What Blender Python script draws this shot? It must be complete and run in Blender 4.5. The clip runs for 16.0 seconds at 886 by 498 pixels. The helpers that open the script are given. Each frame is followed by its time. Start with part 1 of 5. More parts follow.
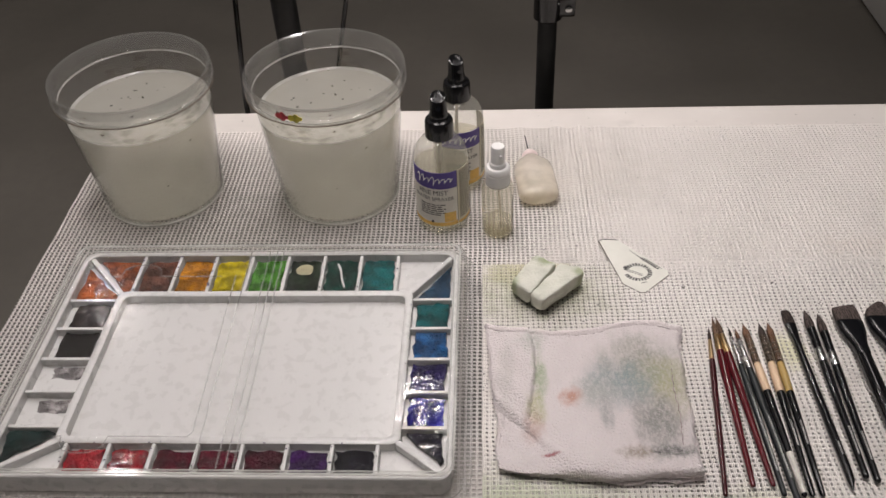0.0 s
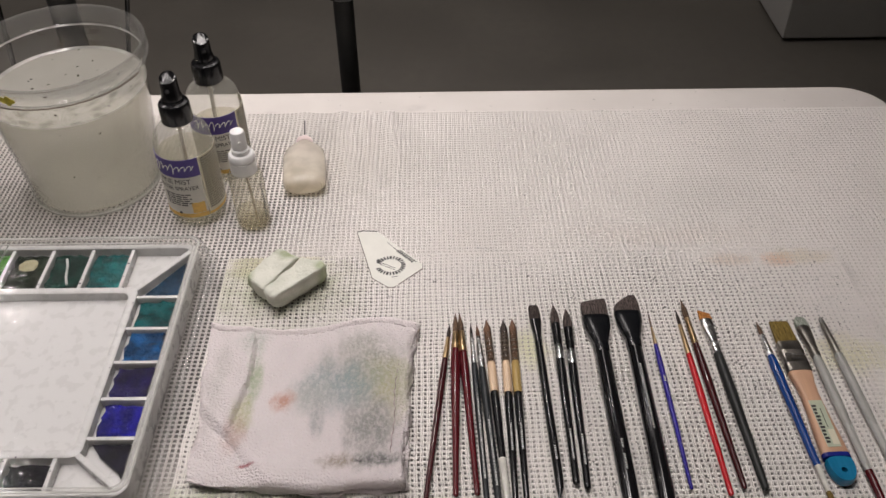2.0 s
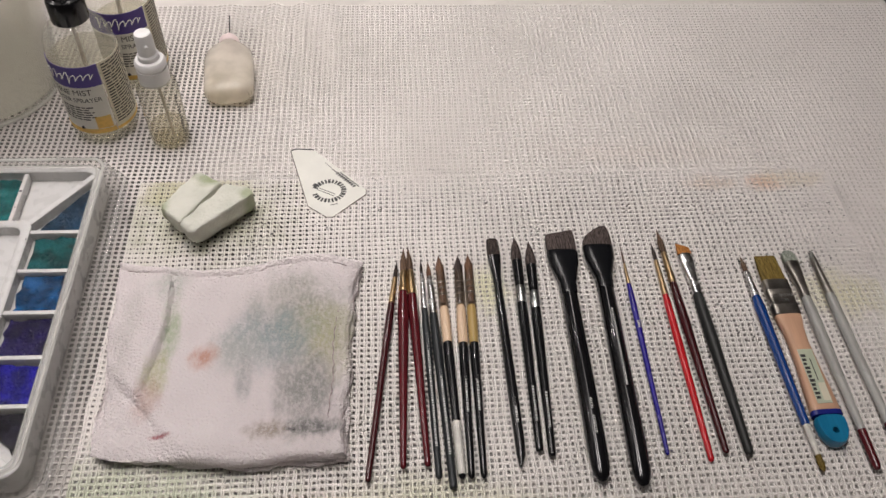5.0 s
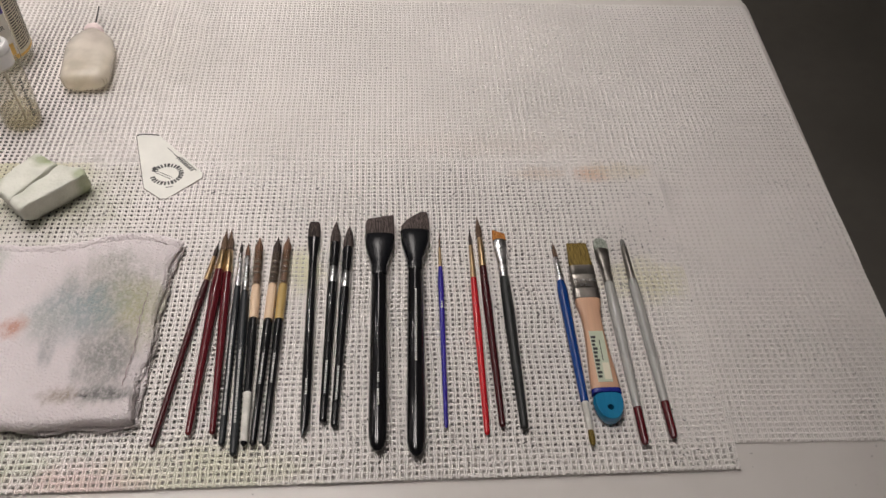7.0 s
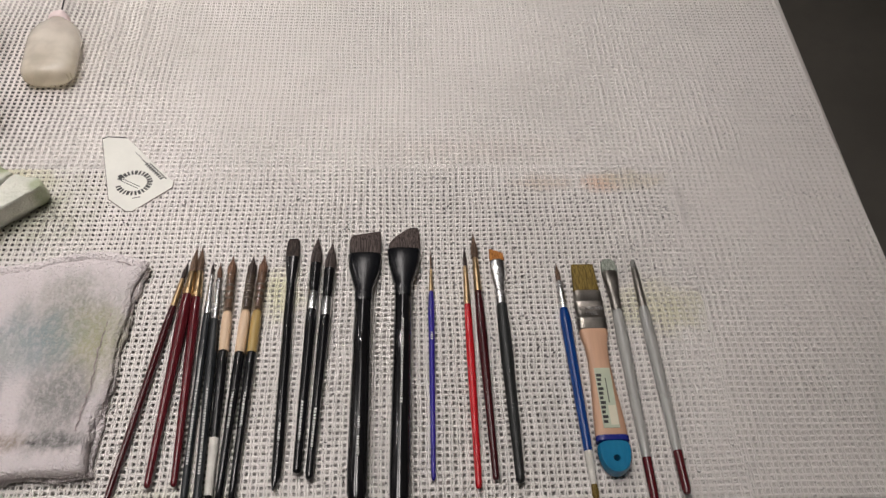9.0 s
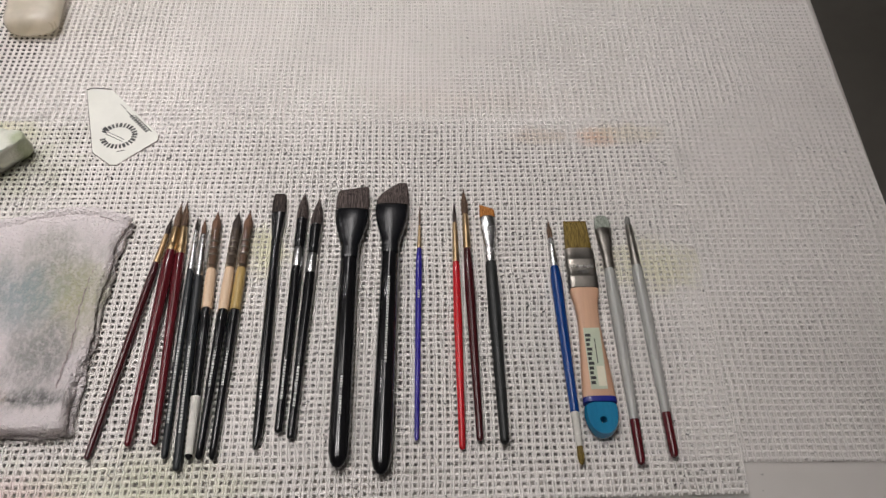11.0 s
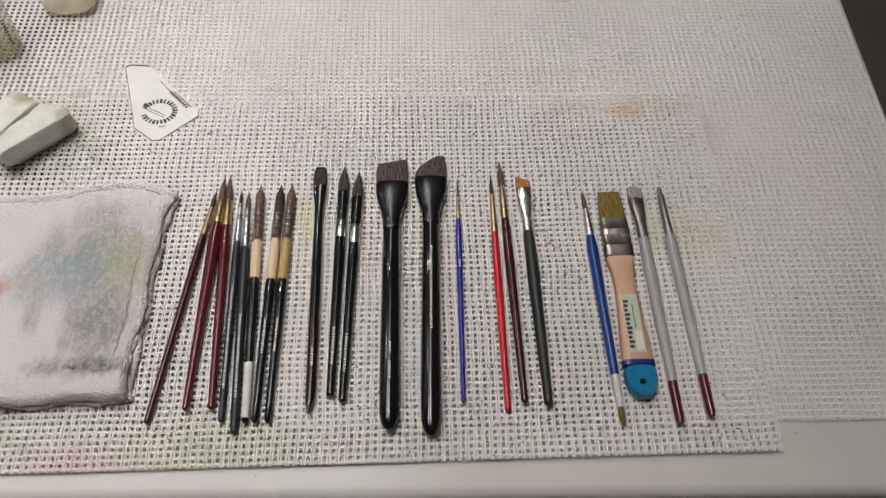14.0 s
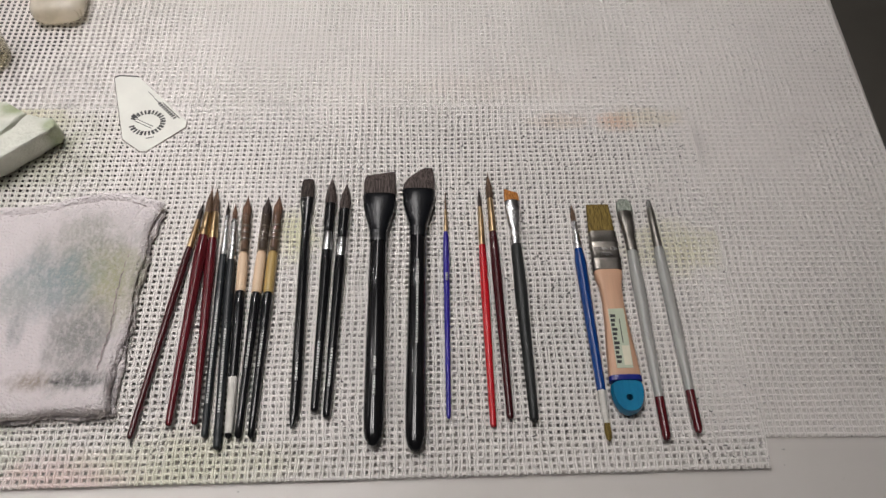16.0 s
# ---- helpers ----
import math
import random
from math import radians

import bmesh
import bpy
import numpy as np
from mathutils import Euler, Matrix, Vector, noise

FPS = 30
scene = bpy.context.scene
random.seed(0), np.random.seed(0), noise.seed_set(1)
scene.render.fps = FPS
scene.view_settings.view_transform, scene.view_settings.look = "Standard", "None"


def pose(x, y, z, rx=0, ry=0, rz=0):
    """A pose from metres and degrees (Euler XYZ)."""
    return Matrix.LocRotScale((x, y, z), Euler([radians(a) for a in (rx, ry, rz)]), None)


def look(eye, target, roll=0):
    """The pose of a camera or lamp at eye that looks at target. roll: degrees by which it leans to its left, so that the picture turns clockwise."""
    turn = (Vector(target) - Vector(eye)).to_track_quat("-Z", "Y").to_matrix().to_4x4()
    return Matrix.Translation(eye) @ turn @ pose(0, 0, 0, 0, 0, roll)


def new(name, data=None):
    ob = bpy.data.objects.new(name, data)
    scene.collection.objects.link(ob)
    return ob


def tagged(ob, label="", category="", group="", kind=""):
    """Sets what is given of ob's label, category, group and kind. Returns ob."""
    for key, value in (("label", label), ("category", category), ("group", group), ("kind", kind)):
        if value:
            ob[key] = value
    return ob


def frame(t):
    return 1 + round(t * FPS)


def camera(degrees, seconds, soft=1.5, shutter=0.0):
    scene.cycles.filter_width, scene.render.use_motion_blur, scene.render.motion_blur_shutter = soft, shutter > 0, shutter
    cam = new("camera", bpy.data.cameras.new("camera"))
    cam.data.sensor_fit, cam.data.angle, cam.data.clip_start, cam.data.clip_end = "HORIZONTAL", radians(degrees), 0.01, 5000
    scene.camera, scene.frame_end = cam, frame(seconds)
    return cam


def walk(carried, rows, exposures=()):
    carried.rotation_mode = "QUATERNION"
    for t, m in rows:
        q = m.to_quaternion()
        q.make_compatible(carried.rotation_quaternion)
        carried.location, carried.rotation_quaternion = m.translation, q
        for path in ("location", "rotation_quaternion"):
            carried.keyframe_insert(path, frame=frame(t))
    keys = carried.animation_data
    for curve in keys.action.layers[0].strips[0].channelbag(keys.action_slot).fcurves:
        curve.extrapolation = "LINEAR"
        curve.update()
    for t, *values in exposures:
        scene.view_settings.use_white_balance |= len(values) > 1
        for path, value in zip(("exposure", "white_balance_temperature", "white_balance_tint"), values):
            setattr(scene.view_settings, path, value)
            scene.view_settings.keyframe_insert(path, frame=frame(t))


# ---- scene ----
cam = camera(53.6, 16.0)
PATH = [
    (0, (-0.123, -0.659, 1.356), (-0.231, 0.838, 0.034), -3.1),
    (0.5, (-0.085, -0.646, 1.349), (-0.134, 0.844, 0.015), -1.8),
    (1, (-0.044, -0.647, 1.35), (-0.078, 0.835, 0.007), -1.6),
    (1.5, (0.019, -0.636, 1.343), (0.001, 0.848, 0.003), -1.1),
    (2, (0.076, -0.612, 1.317), (0.075, 0.869, -0.027), -0.7),
    (2.5, (0.104, -0.605, 1.299), (0.137, 0.859, -0.063), 0.3),
    (3, (0.122, -0.601, 1.297), (0.181, 0.843, -0.086), 1.0),
    (3.5, (0.139, -0.587, 1.288), (0.243, 0.83, -0.119), 1.8),
    (4, (0.1, -0.542, 1.271), (0.212, 0.824, -0.185), 1.7),
    (4.2, (0.081, -0.533, 1.269), (0.177, 0.813, -0.207), 2.2),
    (6.3, (0.126, -0.503, 1.286), (0.231, 0.732, -0.284), 2.4),
    (6.5, (0.156, -0.51, 1.278), (0.278, 0.721, -0.293), 3.2),
    (7, (0.226, -0.55, 1.286), (0.324, 0.746, -0.234), 3.3),
    (7.5, (0.266, -0.57, 1.286), (0.378, 0.747, -0.215), 4.4),
    (8, (0.241, -0.53, 1.271), (0.349, 0.775, -0.24), 4.2),
    (10.3, (0.252, -0.46, 1.263), (0.283, 0.684, -0.378), 1.3),
    (10.5, (0.254, -0.46, 1.263), (0.29, 0.684, -0.378), 1.7),
    (11, (0.264, -0.46, 1.256), (0.299, 0.674, -0.391), 1.8),
    (11.5, (0.251, -0.463, 1.255), (0.286, 0.661, -0.399), 2.0),
    (12, (0.23, -0.475, 1.261), (0.266, 0.648, -0.394), 1.9),
    (12.5, (0.221, -0.481, 1.265), (0.251, 0.639, -0.392), 1.7),
    (13, (0.203, -0.484, 1.261), (0.237, 0.629, -0.4), 1.8),
    (13.5, (0.21, -0.477, 1.264), (0.238, 0.627, -0.403), 1.6),
    (14, (0.231, -0.476, 1.266), (0.281, 0.622, -0.405), 2.1),
    (14.5, (0.24, -0.476, 1.266), (0.287, 0.628, -0.401), 2.0),
    (15, (0.242, -0.468, 1.265), (0.282, 0.632, -0.405), 1.8),
    (15.5, (0.24, -0.458, 1.267), (0.28, 0.641, -0.403), 1.8),
    (16, (0.243, -0.467, 1.268), (0.284, 0.633, -0.402), 1.8),
]
walk(cam, [(t, look(eye, target, roll)) for t, eye, target, roll in PATH],
     exposures=((0, 0.0, 6500, 11), (8, 0.0, 6500, 10), (10.3, 0.05, 6300, 9), (16, 0.05, 6260, 8)))

# ---- world, lamps ----
world = bpy.data.worlds.new("world")
world.use_nodes = True
world.node_tree.nodes["Background"].inputs[0].default_value = (0.9, 0.95, 1.0, 1)
world.node_tree.nodes["Background"].inputs[1].default_value = 0.05
scene.world = world

SPOTS = [(-0.34, 1.10, 4.5), (-1.52, 1.6, 2.8), (-1.23, 0.83, 1.8)]
# added to light table and floor; no such panels are in view
FILL_PANELS = [(-0.4, 0.1, 3.4, 70), (0.1, 0.3, 1.6, 70), (0.15, 0.1, 0.55, 70), (-2.2, 0.9, 8.0, 120), (0.0, 1.75, 5.1, 120)]
CEIL = 2.45
WARM = (1.0, 0.93, 0.905)


def lamp(x, y, power, sx, sy=None):
    data = bpy.data.lights.new("ceiling_or_fill_lamp", "AREA")
    data.shape, data.size, data.energy = ("RECTANGLE" if sy else "DISK"), sx, power
    if sy:
        data.size_y = sy
    data.color = WARM
    ob = new("ceiling_or_fill_lamp", data)
    ob.location = (x, y, CEIL - 0.045)
    return ob


for lx, ly, lw in SPOTS:
    lamp(lx, ly, lw, 0.08)
for lx, ly, lw, cone in FILL_PANELS:
    # unseen fill panels, placed for brightness; narrow cones throw most of it downwards
    lamp(lx, ly, lw, 0.2, 1.16).data.spread = math.radians(cone)

# ---- materials ----


class Nodes:
    def __init__(self, name):
        self.mat = bpy.data.materials.new(name)
        self.mat.use_nodes = True
        self.nt = self.mat.node_tree
        self.bsdf = self.nt.nodes["Principled BSDF"]
        self.out = self.nt.nodes["Material Output"]

    def node(self, kind, **values):
        n = self.nt.nodes.new(kind)
        for key, value in values.items():
            n.inputs[key.replace("_", " ")].default_value = value
        return n

    def link(self, a, b):
        self.nt.links.new(a, b)

    def coords(self, scale=(1, 1, 1), offset=(0, 0, 0)):
        tc = self.nt.nodes.new("ShaderNodeTexCoord")
        mp = self.nt.nodes.new("ShaderNodeMapping")
        mp.inputs["Scale"].default_value = scale
        mp.inputs["Location"].default_value = offset
        self.link(tc.outputs["Object"], mp.inputs["Vector"])
        return mp.outputs["Vector"]

    def noise(self, scale, detail=3.0, stretch=(1, 1, 1), offset=(0, 0, 0)):
        n = self.node("ShaderNodeTexNoise", Scale=scale, Detail=detail)
        self.link(self.coords(stretch, offset), n.inputs["Vector"])
        return n.outputs["Fac"]

    def ramp(self, fac, a, b, lo=0.0, hi=1.0):
        r = self.nt.nodes.new("ShaderNodeMapRange")
        r.interpolation_type = "SMOOTHSTEP"
        r.inputs["From Min"].default_value, r.inputs["From Max"].default_value = a, b
        r.inputs["To Min"].default_value, r.inputs["To Max"].default_value = lo, hi
        self.link(fac, r.inputs["Value"])
        return r.outputs["Result"]

    def mix(self, fac, a, b):
        m = self.nt.nodes.new("ShaderNodeMix")
        m.data_type = "RGBA"
        for sock, value in ((m.inputs["Factor"], fac), (m.inputs["A"], a), (m.inputs["B"], b)):
            if isinstance(value, tuple):
                sock.default_value = (*value, 1.0)
            elif isinstance(value, float):
                sock.default_value = value
            else:
                self.link(value, sock)
        return m.outputs["Result"]

    def times(self, a, b):
        m = self.nt.nodes.new("ShaderNodeMath")
        m.operation = "MULTIPLY"
        for sock, value in zip(m.inputs, (a, b)):
            if isinstance(value, float):
                sock.default_value = value
            else:
                self.link(value, sock)
        return m.outputs[0]

    def sheen(self, least, most):
        """The share of light that a thin sheet mirrors, which grows at grazing angles."""
        lw = self.node("ShaderNodeLayerWeight", Blend=0.5)
        p = self.nt.nodes.new("ShaderNodeMath")
        p.operation = "POWER"
        self.link(lw.outputs["Facing"], p.inputs[0])
        p.inputs[1].default_value = 5.0
        k = self.nt.nodes.new("ShaderNodeMath")
        k.operation = "MULTIPLY_ADD"
        self.link(p.outputs[0], k.inputs[0])
        k.inputs[1].default_value, k.inputs[2].default_value = most * 0.9, least
        return k.outputs[0]

    def bump(self, fac, strength, distance):
        b = self.node("ShaderNodeBump", Strength=strength, Distance=distance)
        self.link(fac, b.inputs["Height"])
        self.link(b.outputs["Normal"], self.bsdf.inputs["Normal"])

    def blob(self, centre, radius, rough=0.5, scale=60.0, seed=0.0, square=False, stretch=(1, 1, 1)):
        """A soft-edged patch of its own shape round a place on the thing."""
        tc = self.nt.nodes.new("ShaderNodeTexCoord")
        add = self.nt.nodes.new("ShaderNodeVectorMath")
        add.operation = "SUBTRACT"
        self.link(tc.outputs["Object"], add.inputs[0])
        add.inputs[1].default_value = (*centre, 0)
        div = self.nt.nodes.new("ShaderNodeVectorMath")
        div.operation = "DIVIDE"
        self.link(add.outputs[0], div.inputs[0])
        div.inputs[1].default_value = (radius[0], radius[1], 10)
        ln = self.nt.nodes.new("ShaderNodeVectorMath")
        ln.operation = "LENGTH"
        self.link(div.outputs[0], ln.inputs[0])
        reach = ln.outputs["Value"]
        if square:
            ab = self.nt.nodes.new("ShaderNodeVectorMath")
            ab.operation = "ABSOLUTE"
            self.link(div.outputs[0], ab.inputs[0])
            sep = self.nt.nodes.new("ShaderNodeSeparateXYZ")
            self.link(ab.outputs[0], sep.inputs[0])
            mx = self.nt.nodes.new("ShaderNodeMath")
            mx.operation = "MAXIMUM"
            self.link(sep.outputs[0], mx.inputs[0])
            self.link(sep.outputs[1], mx.inputs[1])
            reach = mx.outputs[0]
        n = self.noise(scale, 4.0, stretch, (seed, seed, 0))
        s = self.nt.nodes.new("ShaderNodeMath")
        s.operation = "MULTIPLY_ADD"
        self.link(n, s.inputs[0])
        s.inputs[1].default_value = rough * 2
        self.link(reach, s.inputs[2])
        return self.ramp(s.outputs[0], (0.7 if square else 0.15) + rough, (1.0 if square else 1.1) + rough, 1.0, 0.0)


def plain(name, colour, rough=0.5, metal=0.0, vary=0.15, scale=40.0, bump=0.1, depth=0.001, stretch=(1, 1, 1), coat=0.0, second=None):
    m = Nodes(name)
    a = tuple(c * (1 - vary) for c in colour)
    b = second or tuple(min(1, c * (1 + vary)) for c in colour)
    coarse = m.noise(scale, 4.0, stretch)
    fine = m.noise(scale * 9, 3.0, stretch, (3, 1, 2))
    col = m.mix(m.ramp(coarse, 0.3, 0.7), a, b)
    col = m.mix(m.times(m.ramp(fine, 0.35, 0.75), 0.35), col, tuple(c * (1 - vary * 1.5) for c in colour))
    m.link(col, m.bsdf.inputs["Base Color"])
    m.link(m.ramp(coarse, 0.2, 0.8, rough * 0.85, min(1.0, rough * 1.2)), m.bsdf.inputs["Roughness"])
    m.bsdf.inputs["Metallic"].default_value = metal
    m.bsdf.inputs["Coat Weight"].default_value = coat
    m.bsdf.inputs["Coat Roughness"].default_value = 0.08
    if bump:
        m.bump(fine, bump, depth)
    return m.mat


def clear(name, tint, gloss_rough=0.04, milk=0.0, milk_colour=(0.8, 0.8, 0.78), ior=1.45, gloss=1.0, wave=0.0, scum=None):
    """Thin clear plastic: see-through, with a sheen that grows at grazing angles."""
    m = Nodes(name)
    tr = m.node("ShaderNodeBsdfTransparent", Color=(*tint, 1))
    gl = m.node("ShaderNodeBsdfGlossy", Roughness=gloss_rough)
    if wave:
        b = m.node("ShaderNodeBump", Strength=wave, Distance=0.002)
        m.link(m.noise(45.0, 3.0), b.inputs["Height"])
        m.link(b.outputs["Normal"], gl.inputs["Normal"])
    df = m.node("ShaderNodeBsdfDiffuse", Color=(*milk_colour, 1))
    tl = m.node("ShaderNodeBsdfTranslucent", Color=(*milk_colour, 1))
    both = m.node("ShaderNodeMixShader", Fac=0.5)
    m.link(df.outputs[0], both.inputs[1])
    m.link(tl.outputs[0], both.inputs[2])
    body = m.node("ShaderNodeMixShader")
    haze = m.ramp(m.noise(35.0, 5.0), 0.3, 0.75, milk * 0.8, min(1.0, milk * 1.25))
    if scum:
        # a dried tide line between two heights
        sep = m.nt.nodes.new("ShaderNodeSeparateXYZ")
        m.link(m.coords(), sep.inputs[0])
        band = m.times(m.ramp(sep.outputs[2], scum[0] - 0.002, scum[0] + 0.002), m.ramp(sep.outputs[2], scum[1] - 0.008, scum[1], 1.0, 0.0))
        band = m.times(band, m.ramp(m.noise(55.0, 4.0, (1, 1, 2.2)), 0.44, 0.66))
        tone = m.mix(band, milk_colour, (0.30, 0.26, 0.17))
        m.link(tone, df.inputs["Color"])
        m.link(tone, tl.inputs["Color"])
        more = m.nt.nodes.new("ShaderNodeMath")
        more.operation = "MULTIPLY_ADD"
        m.link(band, more.inputs[0])
        more.inputs[1].default_value = 0.34
        m.link(haze, more.inputs[2])
        haze = more.outputs[0]
    m.link(haze, body.inputs[0])
    m.link(tr.outputs[0], body.inputs[1])
    m.link(both.outputs[0], body.inputs[2])
    top = m.node("ShaderNodeMixShader")
    m.link(m.sheen(((ior - 1) / (ior + 1)) ** 2 * gloss, gloss), top.inputs[0])
    m.link(body.outputs[0], top.inputs[1])
    m.link(gl.outputs[0], top.inputs[2])
    m.link(top.outputs[0], m.out.inputs["Surface"])
    return m.mat


def mat_cloth_mesh(name, stains, specks, grime_and_shade=()):
    m = Nodes(name)
    col = m.mix(m.ramp(m.noise(9.0, 5.0), 0.35, 0.7), (0.77, 0.73, 0.70), (0.70, 0.665, 0.635))
    for centre, radius, colour, weight in stains:
        col = m.mix(m.times(m.blob(centre, radius, 0.6, 70.0, centre[0] * 31), weight), col, colour)
    for centre, radius, colour, weight in grime_and_shade:
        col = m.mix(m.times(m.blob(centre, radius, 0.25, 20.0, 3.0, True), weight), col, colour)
    dark = m.times(m.ramp(m.noise(330.0, 2.0), 0.665, 0.72), m.ramp(m.noise(14.0, 3.0, offset=(5, 2, 0)), 0.43, 0.58))
    col = m.mix(m.times(dark, specks), col, (0.05, 0.055, 0.05))
    m.link(col, m.bsdf.inputs["Base Color"])
    m.bsdf.inputs["Roughness"].default_value = 0.62
    m.bump(m.noise(900.0, 3.0), 0.25, 0.0006)
    return m.mat


M_FLOOR = plain("floor_vinyl", (0.118, 0.108, 0.092), 0.5, vary=0.1, scale=3.0, bump=0.05)
M_WALL = plain("wall_paint", (0.62, 0.61, 0.59), 0.8, vary=0.04, scale=2.0, bump=0.05)
M_PLINTH = plain("plinth_paint", (0.36, 0.35, 0.33), 0.7, vary=0.04, scale=3.0, bump=0.05)
M_CEIL = plain("ceiling_paint", (0.7, 0.7, 0.69), 0.9, vary=0.04, scale=2.0, bump=0.05)


def table_plastic():
    """White plastic; shade in the mat's left holes is painted on as near black."""
    m = Nodes("white_table_plastic")
    col = m.mix(m.ramp(m.noise(8.0, 4.0), 0.3, 0.7), (0.62, 0.58, 0.545), (0.7, 0.66, 0.625))
    col = m.mix(m.times(m.ramp(m.noise(160.0, 2.0), 0.72, 0.76), 0.5), col, (0.2, 0.19, 0.17))
    # stands in for the shade between the mat's strands
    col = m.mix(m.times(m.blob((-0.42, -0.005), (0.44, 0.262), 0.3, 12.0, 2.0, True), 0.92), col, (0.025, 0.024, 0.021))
    m.link(col, m.bsdf.inputs["Base Color"])
    m.bsdf.inputs["Roughness"].default_value = 0.5
    m.bump(m.noise(70.0, 3.0), 0.1, 0.0008)
    return m.mat


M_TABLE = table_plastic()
M_STEEL = plain("grey_steel", (0.3, 0.3, 0.31), 0.4, metal=0.6)
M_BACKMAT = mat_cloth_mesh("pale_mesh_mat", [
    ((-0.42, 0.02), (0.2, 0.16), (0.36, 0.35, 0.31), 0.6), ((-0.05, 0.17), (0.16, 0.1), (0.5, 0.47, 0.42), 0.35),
    ((0.3, 0.04), (0.12, 0.02), (0.62, 0.5, 0.42), 0.15)], 0.55,
    # first greys the left; middle two paint in the shade under the smaller mat
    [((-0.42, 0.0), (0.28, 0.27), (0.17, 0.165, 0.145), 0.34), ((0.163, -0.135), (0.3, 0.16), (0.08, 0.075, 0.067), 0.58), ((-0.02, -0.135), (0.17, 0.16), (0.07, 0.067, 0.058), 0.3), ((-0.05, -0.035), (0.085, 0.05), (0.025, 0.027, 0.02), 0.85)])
M_FRONTMAT = mat_cloth_mesh("stained_mesh_mat", [
    ((0.395, 0.0), (0.02, 0.012), (0.66, 0.36, 0.2), 0.5), ((0.42, 0.004), (0.04, 0.014), (0.6, 0.5, 0.3), 0.35), ((0.35, 0.0), (0.03, 0.012), (0.6, 0.45, 0.32), 0.35),
    ((-0.08, -0.03), (0.1, 0.06), (0.36, 0.38, 0.24), 0.6), ((-0.1, -0.27), (0.12, 0.04), (0.36, 0.44, 0.24), 0.5),
    ((-0.09, 0.0), (0.06, 0.03), (0.5, 0.46, 0.18), 0.4), ((0.42, -0.12), (0.05, 0.03), (0.62, 0.6, 0.3), 0.4),
    ((0.15, -0.11), (0.02, 0.03), (0.6, 0.6, 0.22), 0.4), ((0.02, -0.29), (0.06, 0.02), (0.66, 0.4, 0.36), 0.4),
    ((0.1, -0.28), (0.08, 0.03), (0.55, 0.58, 0.3), 0.35), ((0.28, -0.19), (0.16, 0.08), (0.6, 0.58, 0.55), 0.4)], 0.9)
M_TRAY = plain("white_tray_plastic", (0.565, 0.558, 0.548), 0.28, vary=0.008, scale=90.0, bump=0.03)
M_LID = clear("clear_lid_plastic", (0.985, 0.985, 0.985), 0.05, 0.015, ior=1.5, gloss=0.30, wave=0.4)
M_LIDRIM = clear("lid_edge_plastic", (0.97, 0.97, 0.97), 0.1, 0.2, ior=1.5, gloss=0.9)
M_BUCKET = clear("milky_bucket_plastic", (0.97, 0.97, 0.96), 0.12, 0.1, (0.75, 0.75, 0.73), 1.4, scum=(0.114, 0.142))
M_RIM = clear("bucket_rim_plastic", (0.95, 0.95, 0.95), 0.12, 0.1, (0.75, 0.75, 0.72), 1.45)
# milky white in place of light refracted and reflected by clear edges
M_BASERING = clear("whitened_clear_plastic", (0.98, 0.98, 0.97), 0.1, 0.45, (0.9, 0.9, 0.86), 1.5)
M_GRIME = plain("brown_grime", (0.16, 0.13, 0.1), 0.6, vary=0.3, scale=200, bump=0)
M_MINI = clear("yellowed_clear_plastic", (0.95, 0.94, 0.89), 0.05, 0.15, (0.72, 0.7, 0.6), 1.5)
M_BOTTLE = clear("clear_bottle_plastic", (0.99, 0.99, 0.975), 0.04, 0.18, (0.9, 0.9, 0.82), 1.5)
M_LIQUID = clear("pale_liquid", (0.98, 0.97, 0.92), 0.03, 0.14, (0.86, 0.79, 0.62), 1.33)
M_SQUEEZE = clear("cloudy_squeeze_plastic", (0.95, 0.94, 0.9), 0.25, 0.62, (0.9, 0.85, 0.77), 1.45)
M_BLACKPLASTIC = plain("black_plastic", (0.005, 0.005, 0.006), 0.16, vary=0.1, bump=0.02)
M_WHITEPLASTIC = plain("white_plastic", (0.8, 0.79, 0.78), 0.35, vary=0.03, bump=0.02)
M_PINKCAP = plain("pinkish_cap_plastic", (0.72, 0.60, 0.585), 0.45, vary=0.05, bump=0.02)
M_BLACKMETAL = plain("black_painted_metal", (0.007, 0.007, 0.007), 0.6, vary=0.2)
M_PURPLE = plain("purple_label", (0.09, 0.06, 0.28), 0.45, vary=0.08, bump=0)
M_LABEL = plain("white_label", (0.72, 0.7, 0.64), 0.5, vary=0.05, bump=0)
M_CREAM = plain("cream_label", (0.7, 0.66, 0.52), 0.5, vary=0.06, bump=0)
M_YELLOWINK = plain("yellow_label_ink", (0.7, 0.45, 0.12), 0.5, vary=0.2, bump=0)
M_INK = plain("black_ink", (0.03, 0.03, 0.03), 0.5, bump=0)
M_WHITEINK = plain("white_ink", (0.8, 0.79, 0.8), 0.5, vary=0.02, bump=0)
M_SILVERINK = plain("silver_ink", (0.45, 0.45, 0.43), 0.4, vary=0.3, scale=400, bump=0)
M_CARD = plain("ivory_card_plastic", (0.68, 0.675, 0.615), 0.4, vary=0.04, bump=0.05)
M_LAMP = Nodes("lamp_glow")
M_LAMP.bsdf.inputs["Emission Color"].default_value = (1, 0.93, 0.86, 1)
M_LAMP.bsdf.inputs["Emission Strength"].default_value = 1.2
M_LAMP = M_LAMP.mat


def lacquer(name, colour, rough=0.14, second=None):
    return plain(name, colour, rough, vary=0.15, scale=60.0, bump=0.03, depth=0.0004, stretch=(0.2, 1, 1), coat=0.2, second=second)


